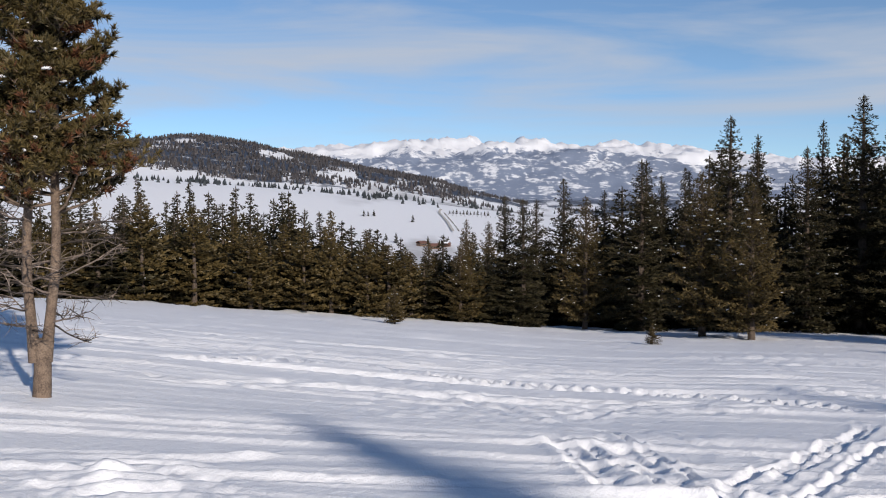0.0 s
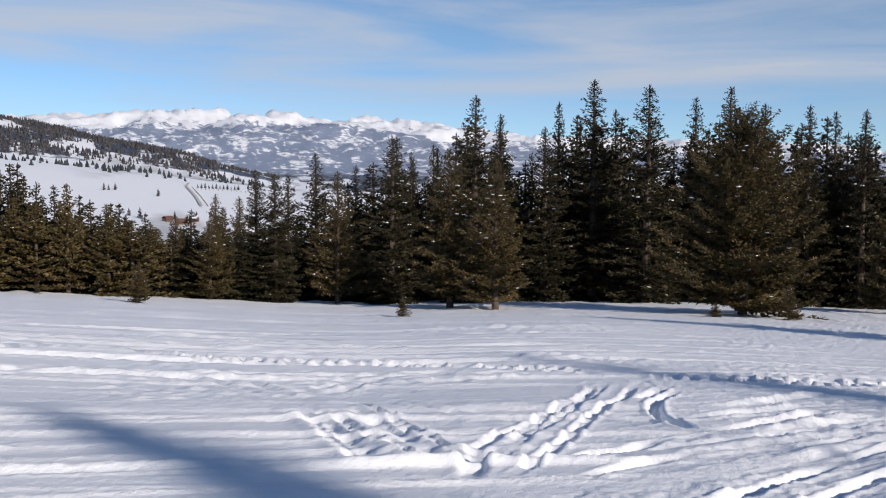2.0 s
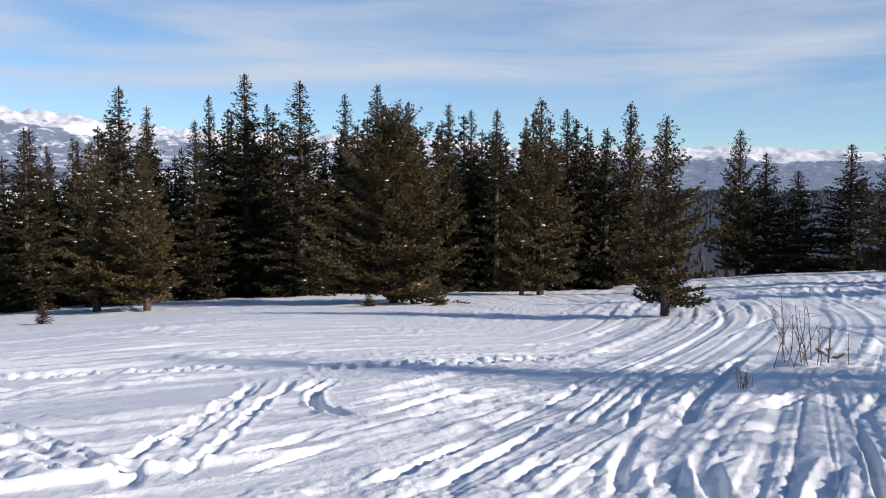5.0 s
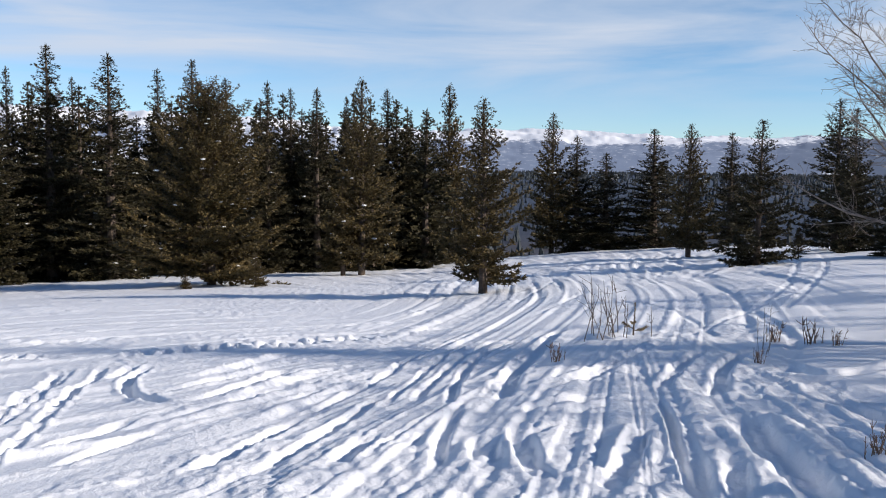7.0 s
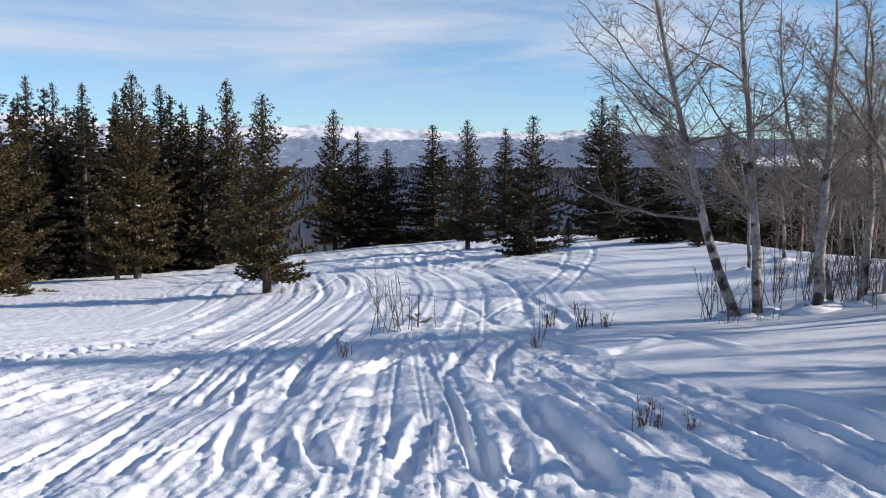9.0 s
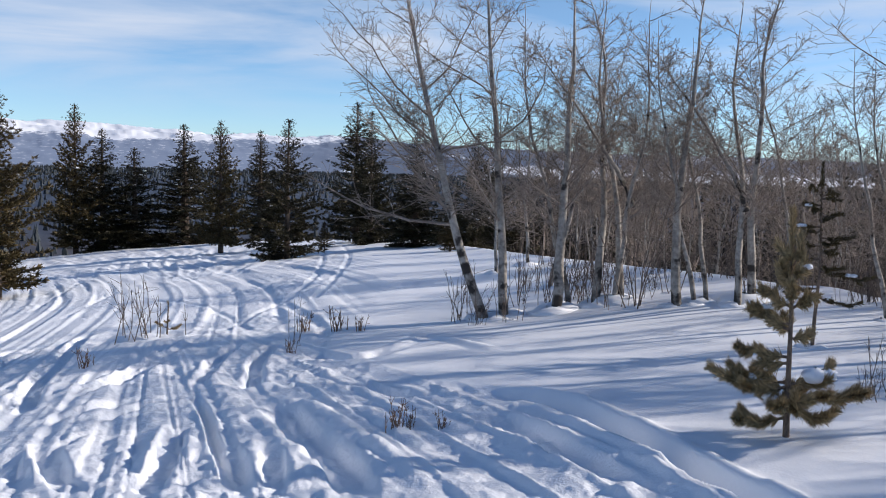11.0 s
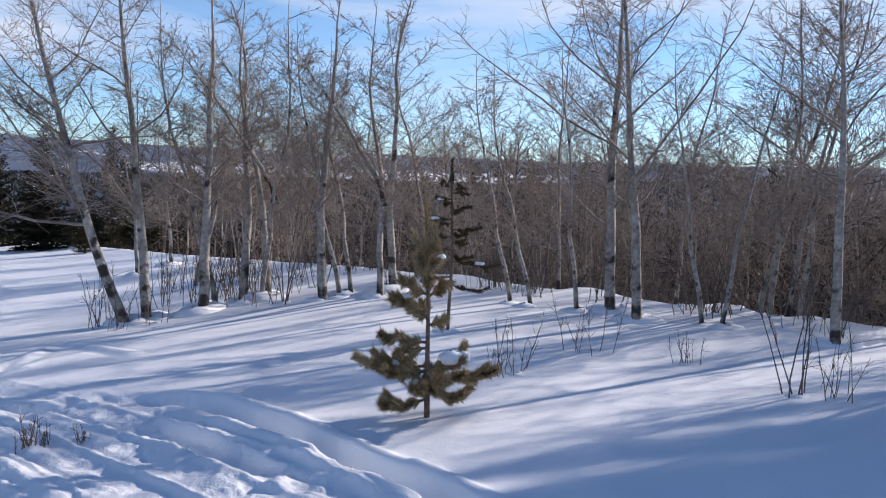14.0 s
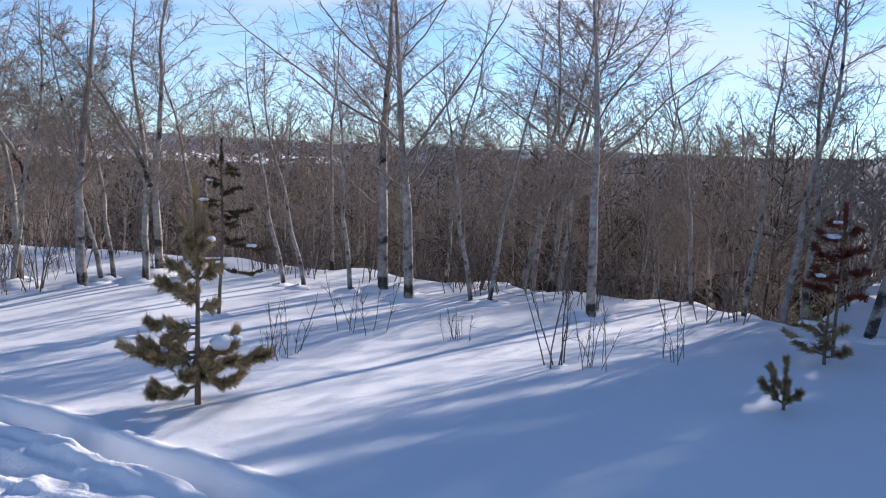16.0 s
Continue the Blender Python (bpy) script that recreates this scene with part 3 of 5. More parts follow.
    for kind, w, depth, pts in FOOTSTEPS + OLD_LINES + FAN_LINES + GAP_LINES + BEND_LINES + PIT_LINES + FAR_TRACKS + OLD_TRACKS:
        w *= 0.75
        depth *= {"bank": 0.36, "holes": 0.45}.get(kind, 0.46)
        line = curve_through(pts)
        reach = 3.4 * w + 0.4
        lo, hi = line.min(0) - reach, line.max(0) + reach
        k = np.where((xn > lo[0]) & (xn < hi[0]) & (yn > lo[1]) & (yn < hi[1]))[0]
        if not len(k):
            continue
        px, py = xn[k], yn[k]
        best, q, run = np.full(len(k), 1e9), np.zeros(len(k)), np.zeros(len(k))
        total = 0.0
        for a, b in zip(line[:-1], line[1:]):
            d = b - a
            L = math.hypot(*d) + 1e-9
            t = np.clip(((px - a[0]) * d[0] + (py - a[1]) * d[1]) / L ** 2, 0, 1)
            dx, dy = px - a[0] - t * d[0], py - a[1] - t * d[1]
            e = dx * dx + dy * dy
            m = e < best
            best[m], q[m], run[m] = e[m], (np.sign(dx * d[1] - dy * d[0]) * np.sqrt(e))[m], (total + t * L)[m]
            total += L
        ends = smooth01(run / 0.7) * smooth01((total - run) / 0.7)
        ends = np.where(best > (3.0 * w + 0.3) ** 2, 0, ends)
        wob = q + 0.02 * (rough[k] - 0.5) + 0.04 * (value_noise(run / 0.9, run * 0 + w * 50, 80) - 0.5)
        ridge = np.exp(-((np.abs(wob) - 1.45 * w) / (0.42 * w)) ** 2)
        ragged = 0.75 + 0.5 * rough[k]
        if kind == "rut":
            h = -depth * groove(wob, w) + 0.22 * depth * ridge * ragged
        elif kind == "bank":
            h = depth * np.exp(-(wob / (0.75 * w)) ** 2) * ragged - 0.3 * depth * ridge
        elif kind == "sled":
            h = -0.5 * depth * groove(wob, 1.5 * w) - 0.7 * depth * np.exp(-((np.abs(wob) - 2.2 * w) / 0.06) ** 2) + 0.4 * depth * np.exp(-((np.abs(wob) - 2.9 * w) / 0.08) ** 2) * ragged
        elif kind == "tread":
            lug = (np.sin(run * 2 * np.pi / 0.26) > 0) * (rough[k] > 0.42)
            h = (-depth + 1.1 * depth * lug) * groove(wob, 2 * w) + 0.5 * depth * ridge
        elif kind == "holes":
            step_ = 0.7 * value_noise(run / 0.12, run * 0 + w * 90, 83) + 0.45 * (rough[k] - 0.2)
            h = -depth * np.clip(step_ * 2.6 - 0.55, 0, 1) * groove(wob, w * (0.75 + 0.5 * rough[k])) + 0.25 * depth * ridge * np.clip(1.7 - step_ * 1.6, 0.2, 1) * ragged
        else:
            two = np.exp(-((np.abs(wob) - 1.3 * w) / (0.6 * w)) ** 2)
            h = -depth * two * np.clip((rough[k] - 0.30) * 3.2, 0.1, 1.25) + depth * 0.5 * np.exp(-(wob / (0.5 * w)) ** 2) * ragged + 0.55 * depth * np.exp(-((np.abs(wob) - 2.3 * w) / (0.5 * w)) ** 2) * ragged
        h = (h + 0.2 * depth * np.maximum(rough[k] - 0.48, 0) * 2 * np.exp(-(wob / (2.4 * w)) ** 2)) * ends
        cut[k] = np.minimum(cut[k], h)
        pile[k] = np.maximum(pile[k], h)
    z[near] = (bump + cut + pile) * (1 - smooth01((rn - 50) / 25)) * smooth01((rn - 2.6) / 1.2)
    return z.reshape(shape) if shape else z[0]



def snow(az, r):
    return land(az, r) + tracks(r * np.sin(np.radians(az)), r * np.cos(np.radians(az)))


def spot(az, r, sink=0.0):
    """The place on the snow at a heading and a distance."""
    a = radians(az)
    return Vector((r * math.sin(a), r * math.cos(a), float(snow(az, r)) - sink))


# ---- ground: one sheet from the feet to the rim ----
def build_ground():
    az = np.concatenate([np.arange(-180, -32, 8.0), np.arange(-29, 18, 0.19), np.arange(18, 101, 0.125), np.arange(101, 136, 0.21), np.arange(144, 180, 8.0)])
    rings = [0.0] + [0.3 * k for k in range(1, 9)]
    r = 2.6
    while r < 62:
        rings.append(r)
        r *= 1.02 if r < 3.9 else 1.0056 if r < 26 else 1.012
    while r < 4950:
        rings.append(r)
        r *= 1.045 if r < 2700 else 1.013
    rad = np.array(rings)
    A, R = np.meshgrid(az, rad)
    z = snow(A, R)
    x, y = R * np.sin(np.radians(A)), R * np.cos(np.radians(A))
    z[0] = z[0].mean()
    nr, na = A.shape
    i, j = np.arange(nr - 1)[:, None] * na, np.arange(na)[None]
    f = np.stack([i + j, i + na + j, i + na + (j + 1) % na, i + (j + 1) % na], -1).reshape(-1, 4)
    me = fast_mesh("ground", np.stack([x, y, z], -1).reshape(-1, 3), f[:, ::-1].copy(), M_GROUND, True)
    patch = fbm(x / 160, y / 160, 5, 31)
    tan_up = np.degrees(np.arctan2(z - EYE, R))
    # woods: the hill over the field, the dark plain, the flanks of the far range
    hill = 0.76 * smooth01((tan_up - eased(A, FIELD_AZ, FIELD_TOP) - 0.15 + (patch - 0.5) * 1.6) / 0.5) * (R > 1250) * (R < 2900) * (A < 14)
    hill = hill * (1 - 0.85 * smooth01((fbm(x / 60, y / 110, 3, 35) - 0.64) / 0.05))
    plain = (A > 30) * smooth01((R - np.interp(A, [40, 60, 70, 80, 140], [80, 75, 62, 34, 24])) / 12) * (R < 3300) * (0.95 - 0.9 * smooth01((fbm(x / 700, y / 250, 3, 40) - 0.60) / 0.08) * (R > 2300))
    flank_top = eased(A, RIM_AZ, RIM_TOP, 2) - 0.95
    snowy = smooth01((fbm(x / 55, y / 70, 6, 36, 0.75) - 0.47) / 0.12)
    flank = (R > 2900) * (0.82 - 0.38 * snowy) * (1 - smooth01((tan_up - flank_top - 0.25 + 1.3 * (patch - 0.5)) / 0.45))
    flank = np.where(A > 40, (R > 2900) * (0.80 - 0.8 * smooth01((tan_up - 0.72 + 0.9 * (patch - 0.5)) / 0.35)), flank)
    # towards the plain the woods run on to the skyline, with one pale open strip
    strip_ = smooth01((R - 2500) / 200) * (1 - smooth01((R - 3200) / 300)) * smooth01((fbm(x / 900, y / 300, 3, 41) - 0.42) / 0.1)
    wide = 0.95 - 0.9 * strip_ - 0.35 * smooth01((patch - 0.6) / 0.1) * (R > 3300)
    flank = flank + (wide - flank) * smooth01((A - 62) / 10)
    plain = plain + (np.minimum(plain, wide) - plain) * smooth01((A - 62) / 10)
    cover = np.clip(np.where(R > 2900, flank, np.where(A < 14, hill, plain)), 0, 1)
    scrub = ((R > 500) * (R < 3000) * (A < 30) * smooth01((fbm(x / 90, y / 220, 4, 52) - 0.56) / 0.1) * smooth01((A + 8) / 6)) * 0.8
    scrub = np.maximum(scrub, (A > 45) * smooth01((R - 20) / 8) * (1 - smooth01((R - 350) / 350)) * 1.8 * (cover > 0.3))
    # haze tint for the woods' colour, rising with distance
    haze = 0.88 * smooth01((R - 2500) / 600) * (1 - 0.65 * smooth01((A - 62) / 10))
    for name, val in (("cover", cover), ("scrub", scrub), ("haze", haze), ("driven", worn_by_sleds(A, R))):
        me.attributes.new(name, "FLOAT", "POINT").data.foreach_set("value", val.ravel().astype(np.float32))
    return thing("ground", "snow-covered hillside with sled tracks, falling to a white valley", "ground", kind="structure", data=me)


build_ground()


# ---- conifers ----
def blades(soup, pos, way, length, width, count, spread, rng):
    """Sprays of narrow pointed blades at many places at once."""
    n = len(pos)
    p, d = np.repeat(pos, count, 0), np.repeat(way, count, 0)
    ln = np.repeat(np.broadcast_to(length, n), count) * rng.uniform(0.65, 1.2, n * count)
    d = d + rng.normal(0, spread, d.shape)
    d /= np.linalg.norm(d, axis=1)[:, None] + 1e-9
    side = np.cross(d, rng.normal(0, 1, d.shape))
    side /= np.linalg.norm(side, axis=1)[:, None] + 1e-9
    w = (ln * width)[:, None]
    v = np.stack([p - side * w, p + side * w, p + d * ln[:, None]], 1).reshape(-1, 3)
    f = np.arange(len(p) * 3).reshape(-1, 3)
    soup.add(v, f)


def lump(soup, c, size, rng, flat=0.55):
    """A rounded lump of snow."""
    u, w = np.meshgrid(np.linspace(0, 2 * np.pi, 9)[:-1], np.array([-1.2, -0.5, 0.1, 0.7, 1.3]))
    s = 1 + rng.normal(0, 0.10, u.shape)
    v = np.stack([np.cos(u) * np.cos(w) * s, np.sin(u) * np.cos(w) * s, np.sin(w) * flat * s], -1).reshape(-1, 3) * size + c
    k, m = 8, 5
    i, j = np.arange(m - 1)[:, None] * k, np.arange(k)[None]
    f = np.stack([i + j, i + (j + 1) % k, i + k + (j + 1) % k, i + k + j], -1).reshape(-1, 4)
    soup.add(v, np.concatenate([f, [[7, 5, 3, 1], [32, 34, 36, 38]]]))


KINDS = {
    # height, reach, bare foot, profile power, branch rise at foot and tip, spray length, step
    "S": (9.0, 1.42, 0.03, 0.80, -18, 40, 0.25, 0.13),
    "P": (6.5, 1.40, 0.08, 0.74, -4, 55, 0.22, 0.12),
    "R": (7.0, 2.30, 0.05, 0.50, -2, 60, 0.23, 0.115),
    "D": (5.5, 1.25, 0.02, 0.80, -12, 35, 0.20, 0.105),
}


def conifer(kind, seed, thin=1.0, snowy=12, needles=None):
    """One tree: trunk with its branches, crown of sprays, lumps of snow."""
    H, R, bare, power, low, high, spray, step = KINDS[kind]
    spray = spray if thin > 0.7 else spray * 1.35
    upward = 0.75 if kind in "PR" else 0.25
    rng = np.random.default_rng(seed)
    wood, green, white = Soup(), Soup(), Soup()
    zs = np.linspace(-0.3, H * 0.985, 12)
    bend = np.cumsum(rng.normal(0, 0.012, (12, 2)), 0) * H / 9
    trunk = np.column_stack([bend, zs])
    foot = 0.018 * H
    wood.tube(trunk, np.interp(zs, [0, H], [foot, 0.012]), 8)
    z, pos, way, size = bare * H, [], [], []
    while z < H * 0.985:
        u = (z - bare * H) / (H * (1 - bare))
        reach = R * (1 - u) ** power * (0.62 + 0.38 * min(1, u * 5 + 0.3)) + 0.03
        for _ in range(rng.integers(8, 12) if kind == "R" else rng.integers(5, 8) if thin > 0.7 else 4):
            a = rng.uniform(0, 2 * np.pi)
            L = reach * rng.uniform(0.62, 1.12) * (1 + 0.18 * math.sin(3 * a + seed))
            rise = radians(low + (high - low) * u ** 0.8 + rng.normal(0, 7))
            base = np.array([np.interp(z, zs, bend[:, 0]), np.interp(z, zs, bend[:, 1]), z + rng.uniform(-0.08, 0.08)])
            out = np.array([math.cos(a) * math.cos(rise), math.sin(a) * math.cos(rise), math.sin(rise)])
            side = np.array([-math.sin(a), math.cos(a), 0])
            k = max(2, int(L / step))
            t = np.linspace(0.22, 1, k)
            lift = np.outer((t ** 2) * L * (0.22 if kind != "S" else 0.10), [0, 0, 1])
            line = base + np.outer(t * L, out) + lift
            if L > 0.3 and thin > 0.7:
                wood.tube(np.vstack([base, line[[k // 2, k - 1]]]), [0.012 + 0.008 * L, 0.009, 0.004], 3)
            for s in (-1, 0, 1):
                half = 0.30 * L * (1 - t) + 0.05
                q = line + np.outer(half * s * rng.uniform(0.5, 1.1, k), side) + rng.normal(0, 0.03, (k, 3))
                pos.append(q)
                way.append(np.tile(out + side * s * 0.8 + [0, 0, upward], (k, 1)))
                size.append(np.full(k, spray * (0.22 + 0.78 * (1 - u) ** 0.75)))
            if rng.random() < snowy / 95 and u < 0.75:
                lump(white, line[k * 2 // 3] + [0, 0, 0.02], rng.uniform(0.03, 0.085), rng, 0.4)
        z += rng.uniform(0.17, 0.27) / max(thin, 0.4) * (1 - 0.35 * u)
    tip = np.array([[bend[-1, 0], bend[-1, 1], H - 0.30 + 0.05 * i] for i in range(5)])
    blades(green, tip, np.tile([0, 0, 1.0], (5, 1)), 0.17, 0.12, 3, 0.22, rng)
    way = np.concatenate(way)
    way /= np.linalg.norm(way, axis=1)[:, None]
    blades(green, np.concatenate(pos), way, np.concatenate(size) * (0.70 if thin > 0.7 else 0.85), 0.19 if thin > 0.7 else 0.42, 8 if thin > 0.7 else 3, 0.6, rng)
    mat = needles or (M_PINE if kind in "PR" else M_SPRUCE)
    lump(white, [foot * 0.5, 0, -0.02], foot * 2.2, rng, 0.35)
    return wood.mesh("trunk", M_TRUNK), green.mesh("crown", mat), white.mesh("snow", M_SNOW, True), H, R


def conifer_stock(kind, count, thin=1.0, snowy=12, seed0=0):
    return [conifer(kind, seed0 + 40 + i, thin, snowy) for i in range(count)]


STOCK = {"S": conifer_stock("S", 4, 1.0, 20), "P": conifer_stock("P", 4, 1.0, 24), "R": conifer_stock("R", 1, 1.0, 26), "D": conifer_stock("D", 3, 1.15, 7)}
LIGHT = conifer_stock("S", 4, 0.6, 2, 100)
LIGHT_PINE = conifer_stock("P", 3, 0.7, 14, 120)
NAMES = {"S": "spruce_tree", "P": "pine_tree", "R": "pine_tree", "D": "spruce_tree"}
LABELS = {
    "S": "tall dark green spruce flecked with snow, on snow",
    "P": "olive green pine with snow on its boughs",
    "R": "broad bushy olive pine with a rounded crown",
    "D": "dense blackish spruce standing alone on snow",
}


def plant(stock, kind, az, r, height, width, group, turn, label=""):
    trunk, crown, white, H, R = stock
    ob = thing(NAMES[kind], label or LABELS[kind], "tree", group)
    part("trunk", trunk, ob)
    part("crown", crown, ob)
    tagged(part("snow", white, ob, "white snow clumps"), kind="stuff")
    w = width / R
    ob.matrix_world = Matrix.LocRotScale(spot(az, r, 0.05), Euler((0, 0, turn)), (w, w, height / H))
    return ob


WOOD_EDGE = [
    ("S", 11.73, 46.0, 8.0, 1.22),
    ("S", 12.94, 48.0, 7.5, 0.71),
    ("S", 14.25, 50.0, 8.1, 0.88),
    ("P", 15.27, 39.8, 6.6, 1.52),
    ("S", 16.78, 46.0, 9.8, 1.49),
    ("S", 18.2, 48.0, 9.2, 1.13),
    ("P", 18, 38.0, 5.9, 1.39),
    ("S", 20.93, 46.0, 8.3, 1.22),
    ("S", 21.74, 50.0, 10.1, 1.03),
    ("S", 23.76, 48.0, 10.8, 1.75),
    ("S", 25.07, 52.0, 10.0, 1.07),
    ("S", 22.95, 54.0, 9.9, 0.95),
    ("S", 26.89, 46.0, 10.1, 1.68),
    ("S", 29.62, 50.0, 10.2, 1.23),
    ("S", 31.44, 50.0, 10.7, 1.41),
    ("S", 33.46, 48.0, 9.5, 1.27),
    ("R", 32.45, 36.2, 7.2, 2.51),
    ("S", 35.79, 50.0, 9.7, 1.18),
    ("S", 37.1, 52.0, 9.7, 1.07),
    ("S", 38.62, 50.0, 9.4, 1.23),
]
OPEN_EDGE = [
    ("S", 40.34, 52.0, 9.3, 0.86),
    ("P", 41.25, 44.2, 8.9, 1.61),
    ("P", 40.14, 44.2, 4.4, 1.09),
    ("S", 42.87, 55.3, 10.2, 1.46),
    ("S", 45.09, 56.0, 8.6, 1.25),
    ("P", 46.51, 60.0, 10.9, 1.83),
    ("P", 48.63, 25.4, 5.1, 1.13),
    ("P", 52.67, 60.0, 8.7, 1.62),
    ("S", 54.09, 60.0, 7.2, 1.48),
    ("S", 55.81, 60.0, 6.1, 1.69),
    ("S", 58.64, 60.0, 7.6, 1.83),
    ("P", 60.66, 41.8, 5.6, 1.08),
    ("D", 64.5, 31.6, 4.5, 1.08),
    ("S", 62.98, 55.0, 6.2, 1.16),
    ("D", 68.55, 41.4, 5.9, 1.41),
    ("D", 69.46, 38.3, 5.2, 0.99),
    ("S", 72.18, 33.7, 4.0, 0.95),
    ("D", 75.82, 33.0, 4.5, 0.81),
    ("D", 76.94, 34.0, 5.3, 0.80),
]
VALLEY_EDGE = [
    ("S", 3.74, 45.2, 6.1, 0.90),
    ("S", 4.75, 44.3, 5.9, 1.04),
    ("S", 5.56, 50.0, 7.1, 1.03),
    ("S", 7.28, 50.0, 8.0, 1.32),
    ("P", 8.49, 45.2, 6.2, 1.33),
    ("S", 9.6, 52.0, 8.0, 0.92),
    ("S", 12.03, 52.0, 9.3, 1.47),
    ("S", 13.04, 54.0, 8.7, 1.08),
    ("S", 14.56, 54.0, 9.2, 1.27),
    ("P", 1.42, 44.4, 4.8, 0.78),
    ("P", 2.73, 325.3, 33.9, 6.50),
    ("P", 1.01, 43.8, 3.4, 0.93),
    ("P", -0.91, 50.0, 4.9, 1.06),
    ("P", -3.13, 340.0, 14.8, 4.80),
]


rng = random.Random(4)
for n, (kind, az, r, h, w) in enumerate(WOOD_EDGE + OPEN_EDGE + VALLEY_EDGE):
    plant(STOCK[kind][n % len(STOCK[kind])], kind, az, r, h * 1.02, w * (1.5 if kind == "S" else 1.32), "trees at the edge of the wood", rng.uniform(0, 6.28))
# the wood behind the edge
for n in range(66):
    az, r = 8.5 + n * 0.56 + rng.uniform(-0.3, 0.3), rng.uniform(50, 58)
    plant(LIGHT[n % 4], "S", az, r, rng.uniform(8.0, 9.8) * (1 if az > 15 else 0.84), rng.uniform(1.7, 2.3), "trees within the wood", rng.uniform(0, 6.28))
# trees that stand below the brow, over the valley
for n in range(84):
    az, r = -27 + n * 0.415 + rng.uniform(-0.25, 0.25), rng.uniform(51, 60)
    h = np.interp(az, [-26, -18, -15, -9, -7, -2, 8], [7.0, 7.6, 8.4, 8.4, 7.0, 6.0, 5.4]) * rng.uniform(0.82, 1.04)
    plant(LIGHT[n % 4], "S", az, r, h, rng.uniform(1.4, 1.9), "trees below the brow", rng.uniform(0, 6.28))
for n in range(62):
    az, r = -25 + n * 0.44 + rng.uniform(-0.3, 0.3), rng.uniform(42.5, 48)
    plant((LIGHT_PINE if n % 3 else LIGHT)[n % 3], "P" if n % 3 else "S", az, r, rng.uniform(3.2, 5.0) * (0.85 if az > -6 else 1), rng.uniform(1.2, 1.7), "trees below the brow", rng.uniform(0, 6.28))


# ---- aspens ----
def aspen(seed, H=4.2, foot=0.06, lean=(0, 0), full=1.0, fork=0.0, low=0.26, boughs=(), wind=1.0, deepest=3):
    """A bare aspen: a winding stem, crooked rising limbs and short twigs."""
    rng = np.random.default_rng(seed)
    stem, limbs, main = Soup(), Soup(), []

    def grow(p, d, length, rad, level, soup, sides):
        k = (16, 8, 5, 3)[level]
        pts, dirs = [np.array(p)], [np.array(d)]
        for _ in range(k - 1):
            d = d + rng.normal(0, (0.075 * wind, 0.15, 0.24, 0.30)[level], 3) + np.array([0, 0, (0.012, 0.075, 0.06, 0.04)[level]])
            d = d / np.linalg.norm(d)
            pts.append(pts[-1] + d * length / (k - 1))
            dirs.append(d)
        pts = np.array(pts)
        main.append(pts)
        taper = np.linspace(1, (0.07, 0.25, 0.42, 0.6)[level], k)
        if level == 0:
            taper[0] = 1.25
        t = np.linspace(0, 1, k)
        soup.tube(pts, rad * taper, sides, 0.20 * np.clip(1.25 - t * 5, 0, 1) if level == 0 else 0.0)
        if level == deepest:
            return
        n = int((34, 20, 8)[level] * full * rng.uniform(0.8, 1.2) * (1 if level == 0 else min(1.3, 0.25 + length)))
        for c in range(max(n, 2)):
            u = rng.uniform(low if level == 0 else 0.18, 0.98)
            i = min(int(u * (k - 1)), k - 2)
            q = pts[i] + (pts[i + 1] - pts[i]) * (u * (k - 1) - i)
            a = rng.uniform(0, 2 * np.pi)
            up = rng.uniform(0.35, 1.1)
            side = np.array([math.cos(a), math.sin(a), 0])
            nd = dirs[i] * up + side * (rng.uniform(0.8, 1.2) if level == 0 else rng.uniform(0.7, 1.2))
            nd /= np.linalg.norm(nd)
            nl = length * ((0.40, 0.42, 0.45)[level]) * ((1.12 - 0.95 * u) if level == 0 else (1.1 - 0.6 * u)) * rng.uniform(0.5, 1.2)
            grow(q, nd, nl, max(rad * np.interp(u, [0, 1], [1, 0.25]) * (0.24, 0.42, 0.6)[level] * rng.uniform(0.65, 1), (0.006, 0.0033, 0.0024)[level]), level + 1, limbs, 5 if level == 0 else 3)

    d0 = np.array([lean[0], lean[1], 1.0])
    grow(np.array([-lean[0] * 0.25, -lean[1] * 0.25, -0.25]), d0 / np.linalg.norm(d0), H + 0.25, foot, 0, stem, 9)
    if fork:
        grow(np.array([lean[0] * fork, lean[1] * fork, fork]), np.array([0.25, 0.1, 1.0]) / 1.04, (H - fork) * 0.9, foot * 0.7, 0, stem, 7)
    for h, az, length, rise in boughs:
        d = np.array([math.sin(radians(az)), math.cos(radians(az)), rise])
        core = main[0]
        p = np.array([np.interp(h, core[:, 2], core[:, i]) for i in range(3)])
        grow(p, d / np.linalg.norm(d), length * 1.2, foot * 0.36 * (1.1 - h / H), 1, limbs, 5)
    return stem.mesh("trunk", M_ASPEN, True, "scar"), limbs.mesh("crown", M_TWIG, True), H


MOUND = Soup()
lump(MOUND, np.zeros(3), 0.5, np.random.default_rng(3), 0.30)
MOUND = MOUND.mesh("mound", M_SNOW, True)


def stand_aspen(stock, az, r, height, turn, group, label="bare aspen with pale scarred bark, rising from snow", heap=0.0):
    stem, limbs, full_height = stock
    ob = thing("aspen_tree", label, "tree", group)
    part("trunk", stem, ob)
    part("crown", limbs, ob, "bare grey branches and twigs")
    s = height / full_height
    if heap:
        m = part("snow_mound", MOUND, ob, "small heap of snow at the foot")
        m.scale = (heap * 1.3, heap * 1.3, heap * 1.7)
        m.location = (0.22 * heap, -0.12 * heap, -0.02)
    ob.matrix_world = Matrix.LocRotScale(spot(az, r, 0.03), Euler((0, 0, turn)), (s, s, s))
    return ob


